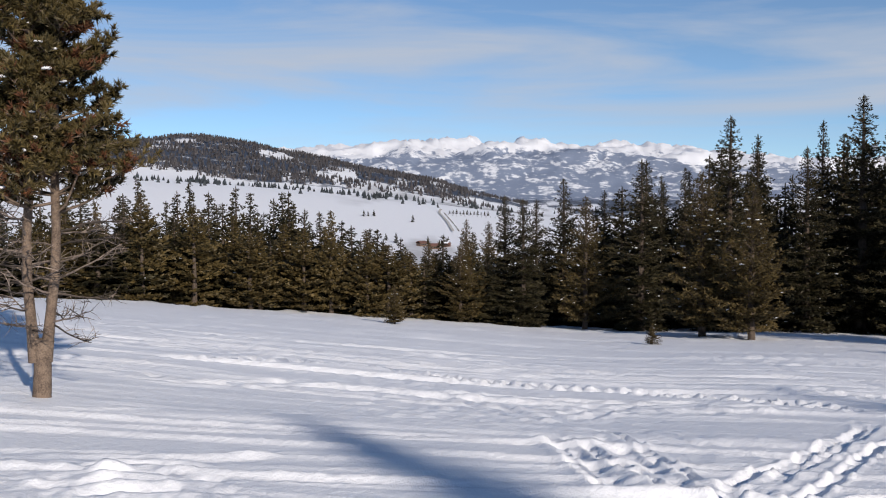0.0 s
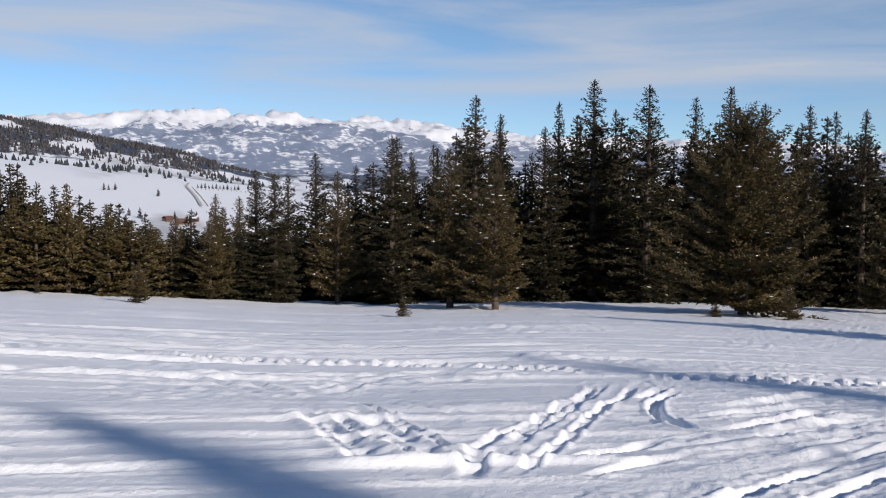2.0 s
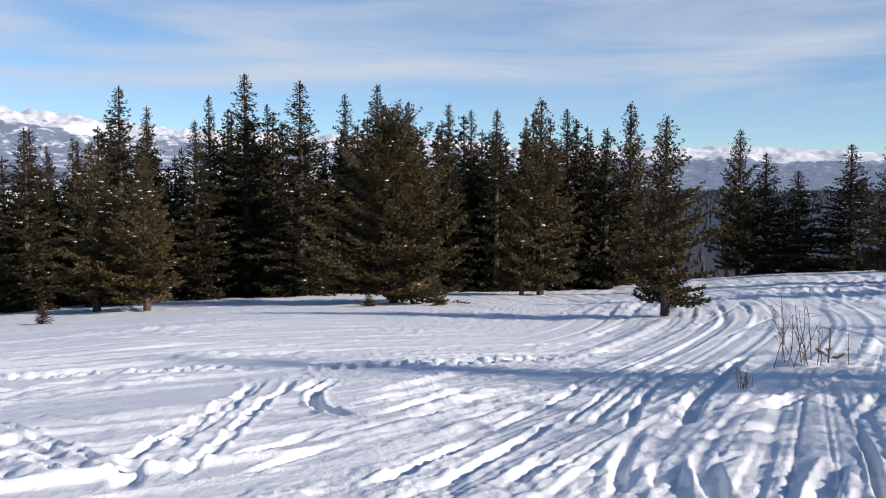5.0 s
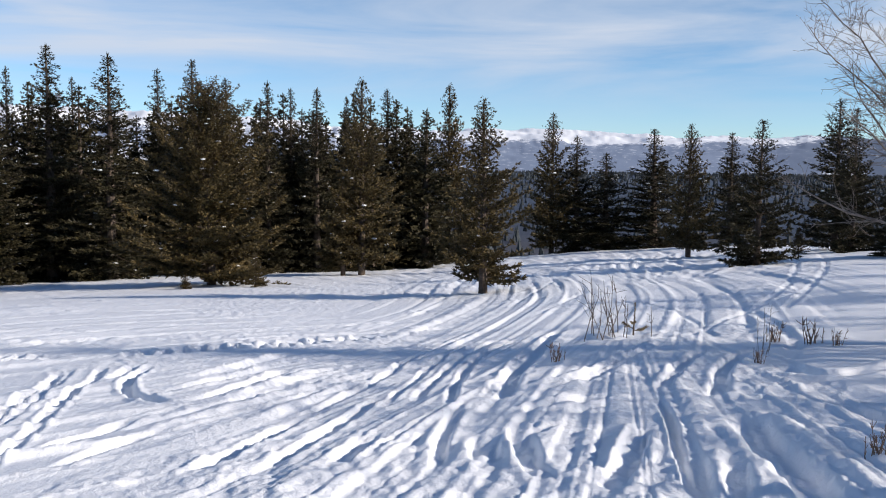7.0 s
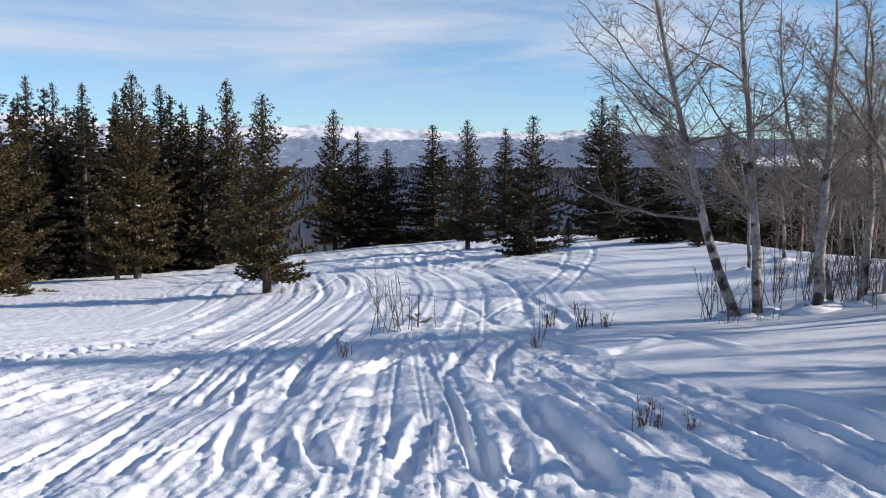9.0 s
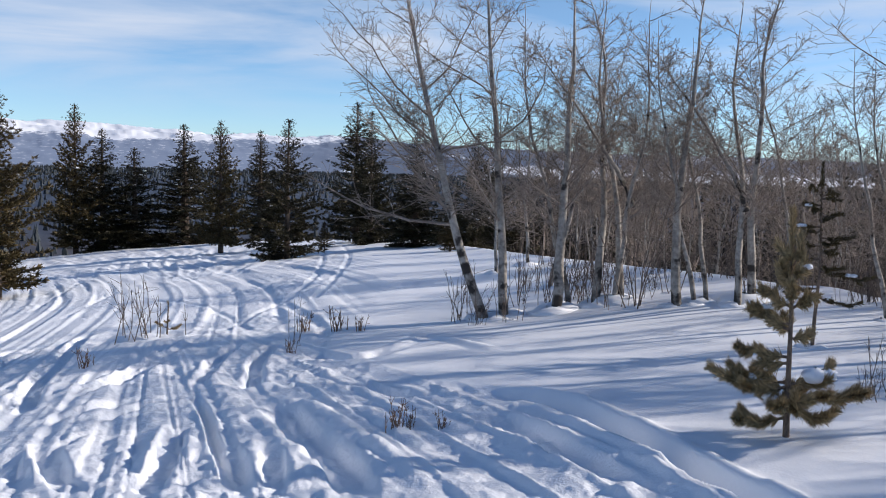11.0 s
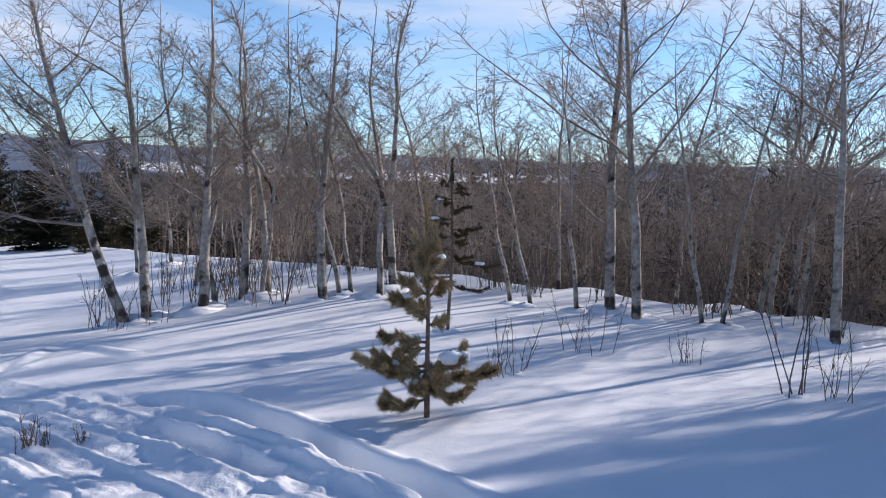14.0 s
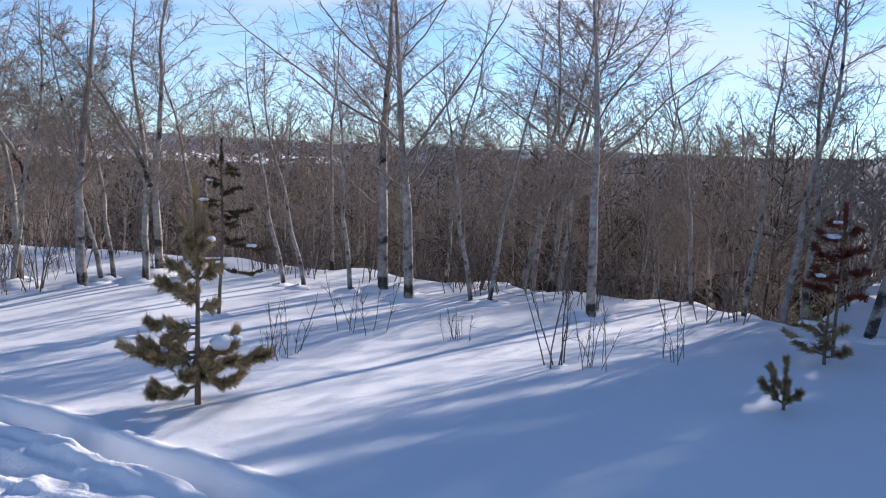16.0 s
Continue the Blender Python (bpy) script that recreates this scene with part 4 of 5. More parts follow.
ASPENS = [aspen(200 + i, foot=(0.072, 0.062, 0.055, 0.042, 0.034)[i], lean=((0.02, 0.04), (0.08, 0.02), (-0.05, 0.05), (0.02, -0.08), (0.0, 0.04))[i], full=(1.0, 1.0, 0.9, 0.8, 0.7)[i], fork=(0, 0, 1.3, 0, 0)[i]) for i in range(5)]
THIN_ASPENS = [aspen(230 + i, 4.2, 0.022, ((0.05, 0), (-0.1, 0.03), (0.0, 0.12))[i], 0.8, 0, 0.2, deepest=2) for i in range(3)]
# stems that fork or lean in their own way: foot, lean, height of the fork, boughs as height, heading, length, rise
LEANING = aspen(260, 4.6, 0.064, (-0.10, 0.42), 0.9, 0, 0.30, [
    (1.35, -15, 1.3, 0.45), (1.1, -25, 1.5, 0.10), (1.6, -5, 1.3, 0.8), (1.3, -70, 1.0, 0.2), (2.3, -12, 1.5, 0.8), (2.6, 150, 1.2, 0.9), (1.9, 170, 1.0, 0.6), (2.0, -20, 1.6, 0.5)], wind=0.3)
UPRIGHT = aspen(261, 4.6, 0.062, (0.01, 0.0), 0.9, 0, 0.28, [(1.9, 10, 1.1, 0.7), (2.1, 190, 1.1, 0.7), (2.6, 0, 1.2, 0.8)], wind=0.6)
BROAD = aspen(262, 5.0, 0.068, (-0.005, 0.02), 0.9, 0, 0.28, [
    (1.0, 15, 0.9, 0.2), (1.95, 12, 1.9, 0.45), (2.1, 185, 1.2, 0.7), (2.6, 20, 1.6, 0.7), (2.9, 195, 1.3, 0.8), (1.2, 200, 0.7, 0.8)], wind=0.5)
FORKED = aspen(263, 4.6, 0.060, (-0.015, -0.055), 0.9, 0, 0.30, [
    (1.55, 196, 2.3, 1.0), (1.75, 30, 1.1, 0.9), (1.1, 200, 0.8, 0.8), (2.4, 10, 1.2, 0.9), (2.6, 190, 1.2, 0.9)], wind=0.6)
SPREADING = aspen(264, 4.6, 0.062, (0.0, -0.01), 0.9, 0, 0.30, [
    (1.75, 207, 1.5, 0.75), (1.7, 27, 1.4, 0.75), (2.2, 200, 1.4, 0.9), (2.3, 30, 1.5, 0.8), (2.8, 210, 1.2, 0.9)], wind=0.6)
for stock, az, r, h, label in (
    (LEANING, 76.6, 12.1, 4.4, "leaning bare aspen with long drooping side limbs"),
    (UPRIGHT, 77.8, 12.3, 4.3, "straight bare aspen with a black scar near its foot"),
    (BROAD, 105.2, 10.7, 4.1, "stout bare aspen with wide curving limbs"),
    (FORKED, 106.8, 10.2, 3.8, "forked bare aspen with a black scarred foot"),
    (SPREADING, 117.8, 9.4, 3.4, "bare aspen with limbs spread to both sides"),
):
    stand_aspen(stock, az, r, h * 1.18, 0.0, "aspens along the brow", label, 0.5)
# heading, distance, height, which of the five
GROVE = [
    (77.2, 19.5, 2.8, 2), (79.0, 21.0, 3.0, 2),
    (80.4, 15.6, 3.6, 3), (83.4, 15.2, 3.5, 4),
    (80.9, 12.4, 3.9, 0), (81.6, 12.6, 3.6, 3), (82.9, 12.6, 3.8, 1), (84.3, 12.7, 3.5, 3), (84.8, 12.7, 3.6, 2),
    (87.9, 12.0, 3.5, 0), (88.9, 12.1, 3.1, 3), (89.5, 12.2, 3.0, 3), (91.4, 11.8, 3.3, 2), (92.3, 12.2, 3.5, 1),
    (94.3, 11.9, 3.1, 4), (99.2, 11.2, 2.6, 3), (100.4, 11.0, 2.6, 3), (102.1, 12.5, 3.3, 4), (103.2, 10.8, 2.7, 3),
    (108.9, 11.9, 3.3, 4), (110.5, 10.2, 2.6, 3), (111.5, 10.1, 3.0, 4), (113.5, 11.4, 3.7, 3), (115.0, 11.3, 3.8, 4),
    (114.2, 11.4, 3.5, 3), (115.8, 11.2, 3.5, 3), (123.5, 10.4, 2.9, 4), (126.4, 10.1, 2.8, 3), (128.6, 10.2, 3.7, 3),
    (129.6, 10.3, 3.7, 3), (132.9, 9.4, 3.4, 1),
]
for n, (az, r, h, k) in enumerate(GROVE):
    stand_aspen(ASPENS[k], az, r, h * 1.14, rng.uniform(0, 6.28), "aspens along the brow", heap=rng.uniform(0.3, 0.6))
for n in range(120):
    az = 80 + 46 * rng.random() if n % 7 else rng.uniform(124, 134)
    r = np.interp(az, CREST_AZ, np.minimum(CREST, 17)) + (rng.uniform(0.8, 10) if n % 2 else rng.uniform(-0.4, 4))
    z = spot(az, r).z
    h = EYE - z + r * math.tan(radians(rng.uniform(0.5, 5.5)))
    stand_aspen(THIN_ASPENS[n % 3], az, r, min(max(h, 2.0), 8.0), rng.uniform(0, 6.28), "thin aspens below the brow", "slender bare aspen among brown undergrowth")


# ---- trees towards the sun, whose shade lies over the slope ----
for n, (kind, az, r, h, w) in enumerate([
    ("R", 139.6, 14.5, 7.4, 1.35), ("P", 144.5, 12.9, 5.5, 1.2), ("S", 152.7, 18.0, 8.0, 1.9), ("S", 143.6, 13.6, 5.0, 1.1), ("P", 145.4, 15.7, 5.6, 1.1),
    ("S", 161.8, 15.0, 8.0, 1.8), ("S", 148.6, 20.0, 8.1, 1.7), ("P", 169.8, 17.0, 7.2, 1.6), ("S", 150.6, 25.0, 9.0, 1.8), ("P", 142.5, 10.5, 4.8, 1.1),
]):
    plant(STOCK[kind][n % len(STOCK[kind])], kind, az, r, 1.22 * h, w, "trees towards the sun", rng.uniform(0, 6.28))


# ---- the twin-stemmed pine by the slope ----
def needle_tufts(soup, tips, ways, length, count, rng, width=0.075):
    blades(soup, np.asarray(tips), np.asarray(ways), length, width, count, 0.75, rng)


def wander(p, d, length, k, rng, jitter, lift):
    pts = [np.array(p, float)]
    d = np.array(d, float)
    for _ in range(k - 1):
        d = d + rng.normal(0, jitter, 3) + np.array([0, 0, lift])
        d /= np.linalg.norm(d)
        pts.append(pts[-1] + d * length / (k - 1))
    return np.array(pts), d


M_CLUMP = material("clumped_needles", (0.128, 0.094, 0.034), 0.55, (0.045, 0.037, 0.015), 2.5, random_by="island", amount=0.35)


def twin_pine():
    rng = np.random.default_rng(77)
    wood, dead, green, rust, white = Soup(), Soup(), Soup(), Soup(), Soup()
    wood.tube([(0, 0, -0.3), (0.0, 0, 0.0), (0.02, 0, 0.35), (0.02, 0, 0.72)], [0.13, 0.107, 0.098, 0.093], 12)
    tips, ways, rtips, rways = [], [], [], []
    right = np.array([math.cos(radians(22.8)), math.sin(radians(22.8)), 0])
    for side, top in ((-1, 6.6), (1, 6.9)):
        zs = np.linspace(0.45, top, 14)
        off = 0.025 * (zs - 0.45) + side * (0.04 + 0.12 * smooth01((zs - 0.4) / 1.5)) - (0.03 if side < 0 else -0.02) * np.sin(zs * 1.7) - 0.05 * smooth01((zs - 2) / 4) * side
        stem = np.outer(off, right) + np.column_stack([zs * 0, zs * 0, zs])
        wood.tube(stem, np.interp(zs, [0.4, 0.8, top], [0.078, 0.060, 0.02]), 9)
        z = 0.9
        while z < top:
            c = np.array([np.interp(z, zs, stem[:, 0]), np.interp(z, zs, stem[:, 1]), z])
            for _ in range(5 if z > 2.2 else 2):
                a = rng.uniform(0, 2 * np.pi)
                if z < 2.3 and rng.random() < 0.5:
                    a = rng.normal(0.4 if side > 0 else 3.5, 0.7)
                live = z > 2.15
                L = np.interp(z, [0.9, 2.0, 2.6, 3.2, 4.2, 6.9], [0.8, 1.1, 0.98, 0.85, 0.66, 0.4]) * rng.uniform(0.55, 1.0)
                pts, d = wander(c, (math.cos(a), math.sin(a), rng.uniform(0.0, 0.5) if live else rng.uniform(-0.2, 0.35)), L, 6, rng, 0.13 if live else 0.17, 0.07 if live else 0.02)
                (wood if live else dead).tube(pts, np.linspace(0.020 if live else 0.013, 0.006, 6), 4)
                for m in range(9 if live else 8):
                    u = rng.uniform(0.3, 1.0)
                    i = min(int(u * 5), 4)
                    q = pts[i] + (pts[i + 1] - pts[i]) * (u * 5 - i)
                    b = rng.uniform(0, 2 * np.pi)
                    sp, e = wander(q, (math.cos(b) + d[0], math.sin(b) + d[1], 0.5 if live else 0.15), L * rng.uniform(0.18, 0.42), 4, rng, 0.2, 0.1 if live else 0)
                    (wood if live else dead).tube(sp, [0.007, 0.006, 0.005, 0.0035], 3)
                    if live:
                        old = rng.random() < 0.11
                        for w in (0.35, 0.6, 0.8, 1.0):
                            j = min(int(w * 3), 2)
                            pt = sp[j] + (sp[j + 1] - sp[j]) * (w * 3 - j)
                            (rtips if old else tips).append(pt + rng.normal(0, 0.02, 3))
                            (rways if old else ways).append(e + np.array([0, 0, 0.25]))
                        if rng.random() < 0.03:
                            lump(white, sp[-1] + [0, 0, 0.01], rng.uniform(0.03, 0.06), rng, 0.4)
                    else:
                        for _t in range(2):
                            tw, _e = wander(sp[2], rng.normal(0, 1, 3) + [0, 0, 0.2], 0.16, 3, rng, 0.2, 0)
                            dead.tube(tw, [0.004, 0.003, 0.002], 3)
            z += rng.uniform(0.13, 0.22)
    needle_tufts(green, tips, ways, 0.092, 26, rng, 0.12)
    needle_tufts(rust, rtips, rways, 0.09, 22, rng, 0.12)
    ob = thing("pine_tree", "twin-stemmed pine with bare lower limbs and clumps of olive needles", "tree")
    part("trunk", wood.mesh("trunk", M_BARK, True), ob)
    part("dead_wood", dead.mesh("dead_wood", M_BRUSH), ob, "bare grey dead twigs")
    part("crown", green.mesh("crown", M_CLUMP), ob)
    part("dry_needles", rust.mesh("dry_needles", M_RUST), ob, "rust-brown dry needles")
    tagged(part("snow", white.mesh("snow", M_SNOW, True), ob, "white snow clumps"), kind="stuff")
    ob.location = spot(-23.05, 11.9, 0.04)


twin_pine()


# ---- small pines in the snow ----
def shoot(green, wood, pts, rng, needle=0.060, per_m=560, rad=0.006, bare=0.0):
    """A shoot clothed in needles."""
    pts = np.asarray(pts, float)
    wood.tube(pts, np.linspace(rad, 0.0025, len(pts)), 4)
    seg = np.linalg.norm(np.diff(pts, axis=0), axis=1)
    n = max(20, int(seg.sum() * per_m))
    s = np.cumsum(np.r_[0, seg])
    u = rng.uniform(bare * s[-1], s[-1], n)
    q = np.column_stack([np.interp(u, s, pts[:, i]) for i in range(3)])
    i = np.clip(np.searchsorted(s, u) - 1, 0, len(seg) - 1)
    d = np.diff(pts, axis=0)[i] / (seg[i][:, None] + 1e-9)
    side = rng.normal(0, 1, (n, 3))
    side -= (side * d).sum(1)[:, None] * d
    side /= np.linalg.norm(side, axis=1)[:, None]
    blades(green, q, d * 0.9 + side * 0.6, needle, 0.06, 3, 0.16, rng)


def small_pine(seed, H, boughs, view, needle=0.060, mat=None, label="", top_tuft=True, per_m=560, name="pine_sapling", lean=0.0, lift=0.42, stout=1.0):
    """boughs: height, heading away from the view's right (degrees), reach, rise, side shoots, snow."""
    rng = np.random.default_rng(seed)
    wood, green, white, caps = Soup(), Soup(), Soup(), []
    zs = np.linspace(-0.1, H * 0.86, 9)
    tilt = lean * np.maximum(zs, 0)
    stem = np.column_stack([0.012 * np.sin(zs * 5) - tilt * math.cos(radians(view)), 0.012 * np.cos(zs * 4) + tilt * math.sin(radians(view)), zs])
    wood.tube(stem, np.interp(zs, [0, H], [(0.02 * H / 1.2 + 0.006) * stout, 0.005]), 8)
    if top_tuft:
        shoot(green, wood, [(stem[-1] + np.array([0, 0, 0])), stem[-1] + [0.003, 0, H * 0.07], stem[-1] + [0, 0.004, H * 0.14]], rng, needle * 0.85, per_m * 1.3)
    shoot(green, wood, stem[5:], rng, needle * 0.8, per_m * 0.5)
    for z, a, L, rise, sides, cap in boughs:
        b = radians(90 - (view + 90) - a + rng.normal(0, 14))
        way = np.array([math.cos(b), math.sin(b), 0])
        across = np.array([-way[1], way[0], 0])
        t = np.linspace(0, 1, 5)
        pts = np.array([np.interp(z, zs, stem[:, 0]), np.interp(z, zs, stem[:, 1]), z]) + np.outer(t * L, way) + np.outer(t * L * rise - 0.10 * L * t + lift * L * t ** 2.4, [0, 0, 1]) + rng.normal(0, 0.022, (5, 3)) * t[:, None]
        shoot(green, wood, pts, rng, needle, per_m, 0.009, 0.15)
        for k in range(sides):
            u = 0.45 + 0.45 * k / max(1, sides - 1)
            p0 = np.array([np.interp(u, t, pts[:, i]) for i in range(3)])
            s = 1 if k % 2 else -1
            sl = L * rng.uniform(0.28, 0.45)
            p1 = p0 + (way * 0.75 + across * 0.75 * s + np.array([0, 0, 0.25])) * sl
            shoot(green, wood, [p0, (p0 + p1) / 2 + [0, 0, -0.008], p1], rng, needle, per_m)
        if cap:
            crust = Soup()
            for k in range(3):
                lump(crust, pts[3] + way * (k - 1) * cap * 0.7 + [0, 0, cap * 0.32 + needle * 0.1], cap * rng.uniform(0.7, 1.0), rng, 0.5)
            caps.append(crust.mesh("snow_cap", M_SNOW, True))
    lump(white, np.array([0, 0, -0.03]), 0.12 * H, rng, 0.35)
    ob = thing(name, label, "young tree", "young pines")
    part("stem", wood.mesh("stem", M_BARK), ob)
    part("needles", green.mesh("needles", mat or M_YOUNG), ob)
    part("snow_mound", white.mesh("snow_mound", M_SNOW, True), ob, "low heap of snow at the foot")
    for c in caps:
        part("snow_cap", c, ob, "rounded cap of white snow")
    return ob


M_YOUNG = material("young_pine_needles", (0.46, 0.345, 0.18), 0.55, (0.23, 0.17, 0.09), 6, random_by="island", amount=0.4)
M_RED = material("red_needles", (0.20, 0.055, 0.03), 0.7, (0.10, 0.03, 0.02), 6, random_by="island", amount=0.3)
sap = small_pine(5, 1.20, [
    (0.15, 186, 0.36, -0.14, 2, 0), (0.19, 215, 0.26, -0.02, 2, 0.06), (0.22, 140, 0.24, 0.02, 2, 0), (0.31, 182, 0.42, -0.04, 3, 0), (0.33, 172, 0.36, 0.06, 3, 0.045),
    (0.30, 205, 0.30, 0.0, 2, 0.05), (0.20, -8, 0.36, -0.16, 1, 0), (0.27, 4, 0.47, 0.02, 3, 0), (0.32, -6, 0.33, 0.10, 2, 0.09), (0.24, 85, 0.24, 0.0, 2, 0),
    (0.20, 265, 0.26, -0.02, 3, 0), (0.26, 300, 0.24, 0.06, 2, 0), (0.46, 184, 0.31, 0.05, 2, 0), (0.43, 172, 0.24, -0.12, 0, 0), (0.56, 4, 0.15, 0.05, 1, 0),
    (0.60, 178, 0.25, 0.28, 2, 0), (0.63, 190, 0.22, 0.22, 2, 0.035), (0.58, 270, 0.18, 0.3, 1, 0), (0.72, 184, 0.18, 0.25, 2, 0), (0.71, 2, 0.16, 0.55, 1, 0),
    (0.75, 95, 0.14, 0.6, 1, 0), (0.80, 186, 0.11, 0.7, 1, 0), (0.84, 180, 0.10, 1.1, 1, 0), (0.86, 6, 0.10, 0.9, 1, 0.035), (0.88, 260, 0.09, 1.1, 1, 0), (0.92, 170, 0.07, 1.6, 0, 0), (0.93, 10, 0.07, 1.6, 0, 0),
], 93.5, needle=0.066, per_m=1200, lean=0.06, lift=0.16, label="young pine with brushy olive needles and caps of snow")
sap.scale = (0.86, 0.86, 1.25)
sap.location = spot(94.53, 6.39, 0.06)
sprig = small_pine(6, 0.34, [(0.05, 150, 0.16, 0.7, 1, 0), (0.04, 20, 0.10, 0.8, 1, 0), (0.12, 200, 0.13, 0.8, 0, 0), (0.10, 90, 0.12, 0.9, 0, 0)], 127, needle=0.055, per_m=1500, label="tiny dark pine seedling poking out of the snow")
sprig.location = spot(129.1, 6.53, 0.01)
lean_pine = small_pine(7, 1.75, [
    (0.50, 20, 0.30, -0.15, 2, 0), (0.58, 190, 0.26, -0.12, 1, 0), (0.74, 0, 0.34, -0.12, 2, 0.035), (0.80, 90, 0.25, -0.1, 2, 0), (0.86, 170, 0.26, -0.08, 2, 0.03), (0.92, 300, 0.2, -0.1, 2, 0), (0.98, 210, 0.22, 0, 2, 0),
    (1.02, 60, 0.2, 0.0, 2, 0), (1.06, 10, 0.24, 0.0, 2, 0), (1.12, 140, 0.2, 0.0, 1, 0), (1.16, 180, 0.24, 0.05, 2, 0.035), (1.22, 280, 0.16, 0.1, 1, 0), (1.26, 30, 0.18, 0.1, 1, 0), (1.32, 100, 0.15, 0.2, 1, 0),
    (1.36, 165, 0.17, 0.1, 1, 0.03), (1.42, 20, 0.14, 0.3, 1, 0), (1.45, 330, 0.12, 0.3, 1, 0), (1.48, 190, 0.12, 0.4, 0, 0), (1.52, 90, 0.1, 0.6, 0, 0),
], 94.5, needle=0.050, mat=M_PINE, per_m=480, lift=0.1, stout=0.55, label="thin young pine with drooping boughs and snow lumps")
lean_pine.location = spot(95.54, 9.6, 0.02)
red_pine = small_pine(8, 1.28, [(z, a, L, 0.0, 3, c) for z, a, L, c in (
    (0.50, 0, 0.17, 0), (0.56, 180, 0.24, 0), (0.66, 200, 0.22, 0.04), (0.72, 20, 0.16, 0), (0.82, 170, 0.20, 0), (0.90, 350, 0.14, 0), (0.98, 190, 0.17, 0.05), (1.05, 10, 0.12, 0), (1.10, 180, 0.12, 0.03), (0.62, 270, 0.2, 0), (0.85, 90, 0.2, 0))],
    130, mat=M_RED, stout=0.6, label="young pine with dead rust-red needles and snow")
red_pine.location = spot(131.43, 8.45, 0.02)
low_pine = small_pine(9, 0.55, [(z, a, L, 0.25, 3, c) for z, a, L, c in (
    (0.08, 0, 0.18, 0), (0.10, 180, 0.24, 0.04), (0.13, 90, 0.2, 0), (0.18, 270, 0.2, 0), (0.25, 200, 0.2, 0.05), (0.28, 20, 0.15, 0), (0.36, 170, 0.12, 0))], 129, label="low green pine seedling half buried in snow")
low_pine.location = spot(131.02, 8.1, 0.02)
stub_pine = small_pine(10, 0.48, [(0.10, 0, 0.16, 0.0, 1, 0), (0.12, 180, 0.14, 0.05, 1, 0), (0.2, 90, 0.1, 0.1, 1, 0)], 57, needle=0.045, label="stunted pine seedling beside bare willow stems")
stub_pine.location = spot(57.73, 13.6, 0.02)
for n, (az, r, h) in enumerate([(12.44, 33.0, 0.75), (-2.93, 37.0, 1.6), (34.98, 33.5, 1.3), (30.94, 33.8, 0.6), (66.73, 38.0, 1.1), (74.31, 29.0, 1.2)]):
    plant(STOCK["P"][n % 4], "P", az, r, h, 0.30 * h + 0.1, "young pines at the wood's foot", n * 1.3, "small olive pine at the foot of the wood")


# ---- shrubs and dry stalks ----
def bare_shrub(seed, stems, height, spread, mat):
    rng = np.random.default_rng(seed)
    made = []
    for _ in range(stems):
        soup = Soup()
        a = rng.uniform(0, 2 * np.pi)
        p = np.array([rng.normal(0, spread * 0.4), rng.normal(0, spread * 0.4), -0.1])
        L = height * rng.uniform(0.55, 1.1)
        pts, d = wander(p, (math.cos(a) * 0.28, math.sin(a) * 0.28, 1), L + 0.1, 6, rng, 0.10, 0.04)
        soup.tube(pts, np.linspace(0.0065, 0.0025, 6) * (0.7 + 0.5 * height), 4)
        for _k in range(5):
            i = rng.integers(2, 5)
            tw, _d = wander(pts[i], d + rng.normal(0, 0.6, 3), L * rng.uniform(0.12, 0.35), 4, rng, 0.18, 0.05)
            soup.tube(tw, [0.0035, 0.003, 0.0025, 0.0018], 3)
        made.append(soup.mesh("stem", mat))
    return made


M_STEM = material("shrub_stems", (0.17, 0.135, 0.112), 0.85, (0.08, 0.062, 0.052), 4, random_by="island", amount=0.35)
SHRUBS = [bare_shrub(300 + i, (9, 7, 12, 6)[i], (0.9, 0.7, 0.55, 1.3)[i], (0.35, 0.3, 0.25, 0.2)[i], M_STEM) for i in range(4)]
WILLOW = bare_shrub(310, 15, 0.90, 0.60, M_STEM)
STALKS = bare_shrub(311, 11, 0.22, 0.13, material("straw_stalks", (0.30, 0.19, 0.12), 0.9, (0.16, 0.10, 0.07), 8))


def stand_shrub(mesh, az, r, scale, turn, name, label, group, mound=0.0):
    ob = thing(name, label, "shrub", group)
    for m in mesh:
        part("stem", m, ob)
    if mound:
        m = part("snow_mound", MOUND, ob, "small heap of snow")
        m.scale = (mound, mound, mound)
        m.location = (0, 0, -0.09 * mound)
    ob.matrix_world = Matrix.LocRotScale(spot(az, r, 0.0), Euler((0, 0, turn)), (scale, scale, scale))


stand_shrub(WILLOW, 56.62, 13.3, 1.0, 0.4, "willow_shrub", "bare brown willow stems sticking out of a snow mound", "", 0.9)
for n, (az, r, s) in enumerate([(67.64, 11.9, 1.5), (69.05, 11.7, 1.0), (65.71, 12.4, 1.2), (71.38, 6.45, 0.9), (72.18, 6.6, 0.7), (74.21, 6.5, 0.6), (53.18, 10.6, 1.1), (64.91, 10.4, 0.9)]):
    stand_shrub(STALKS, az, r, s, n * 1.1, "dry_stalks", "dry straw-brown weed stalks in snow", "dry weeds", 0.0)
for n, (az, r, s, k) in enumerate([(118.08, 7.4, 0.6, 0), (115.96, 7.4, 0.75, 3), (99.78, 7.75, 0.7, 1), (98.77, 7.8, 0.45, 2), (104.13, 8.7, 0.8, 1), (65.11, 11.2, 0.4, 3), (122.33, 7.8, 0.6, 1), (109.69, 8.3, 0.5, 2), (75.2, 12.2, 0.9, 0), (75.8, 12.6, 0.8, 1), (76.2, 11.7, 0.6, 2), (78.2, 11.9, 0.7, 1)]):
    stand_shrub(SHRUBS[k], az, r, s, n * 0.9, "bare_shrub", "bare twiggy shrub in a small heap of snow", "shrubs on the brow", 0.3)
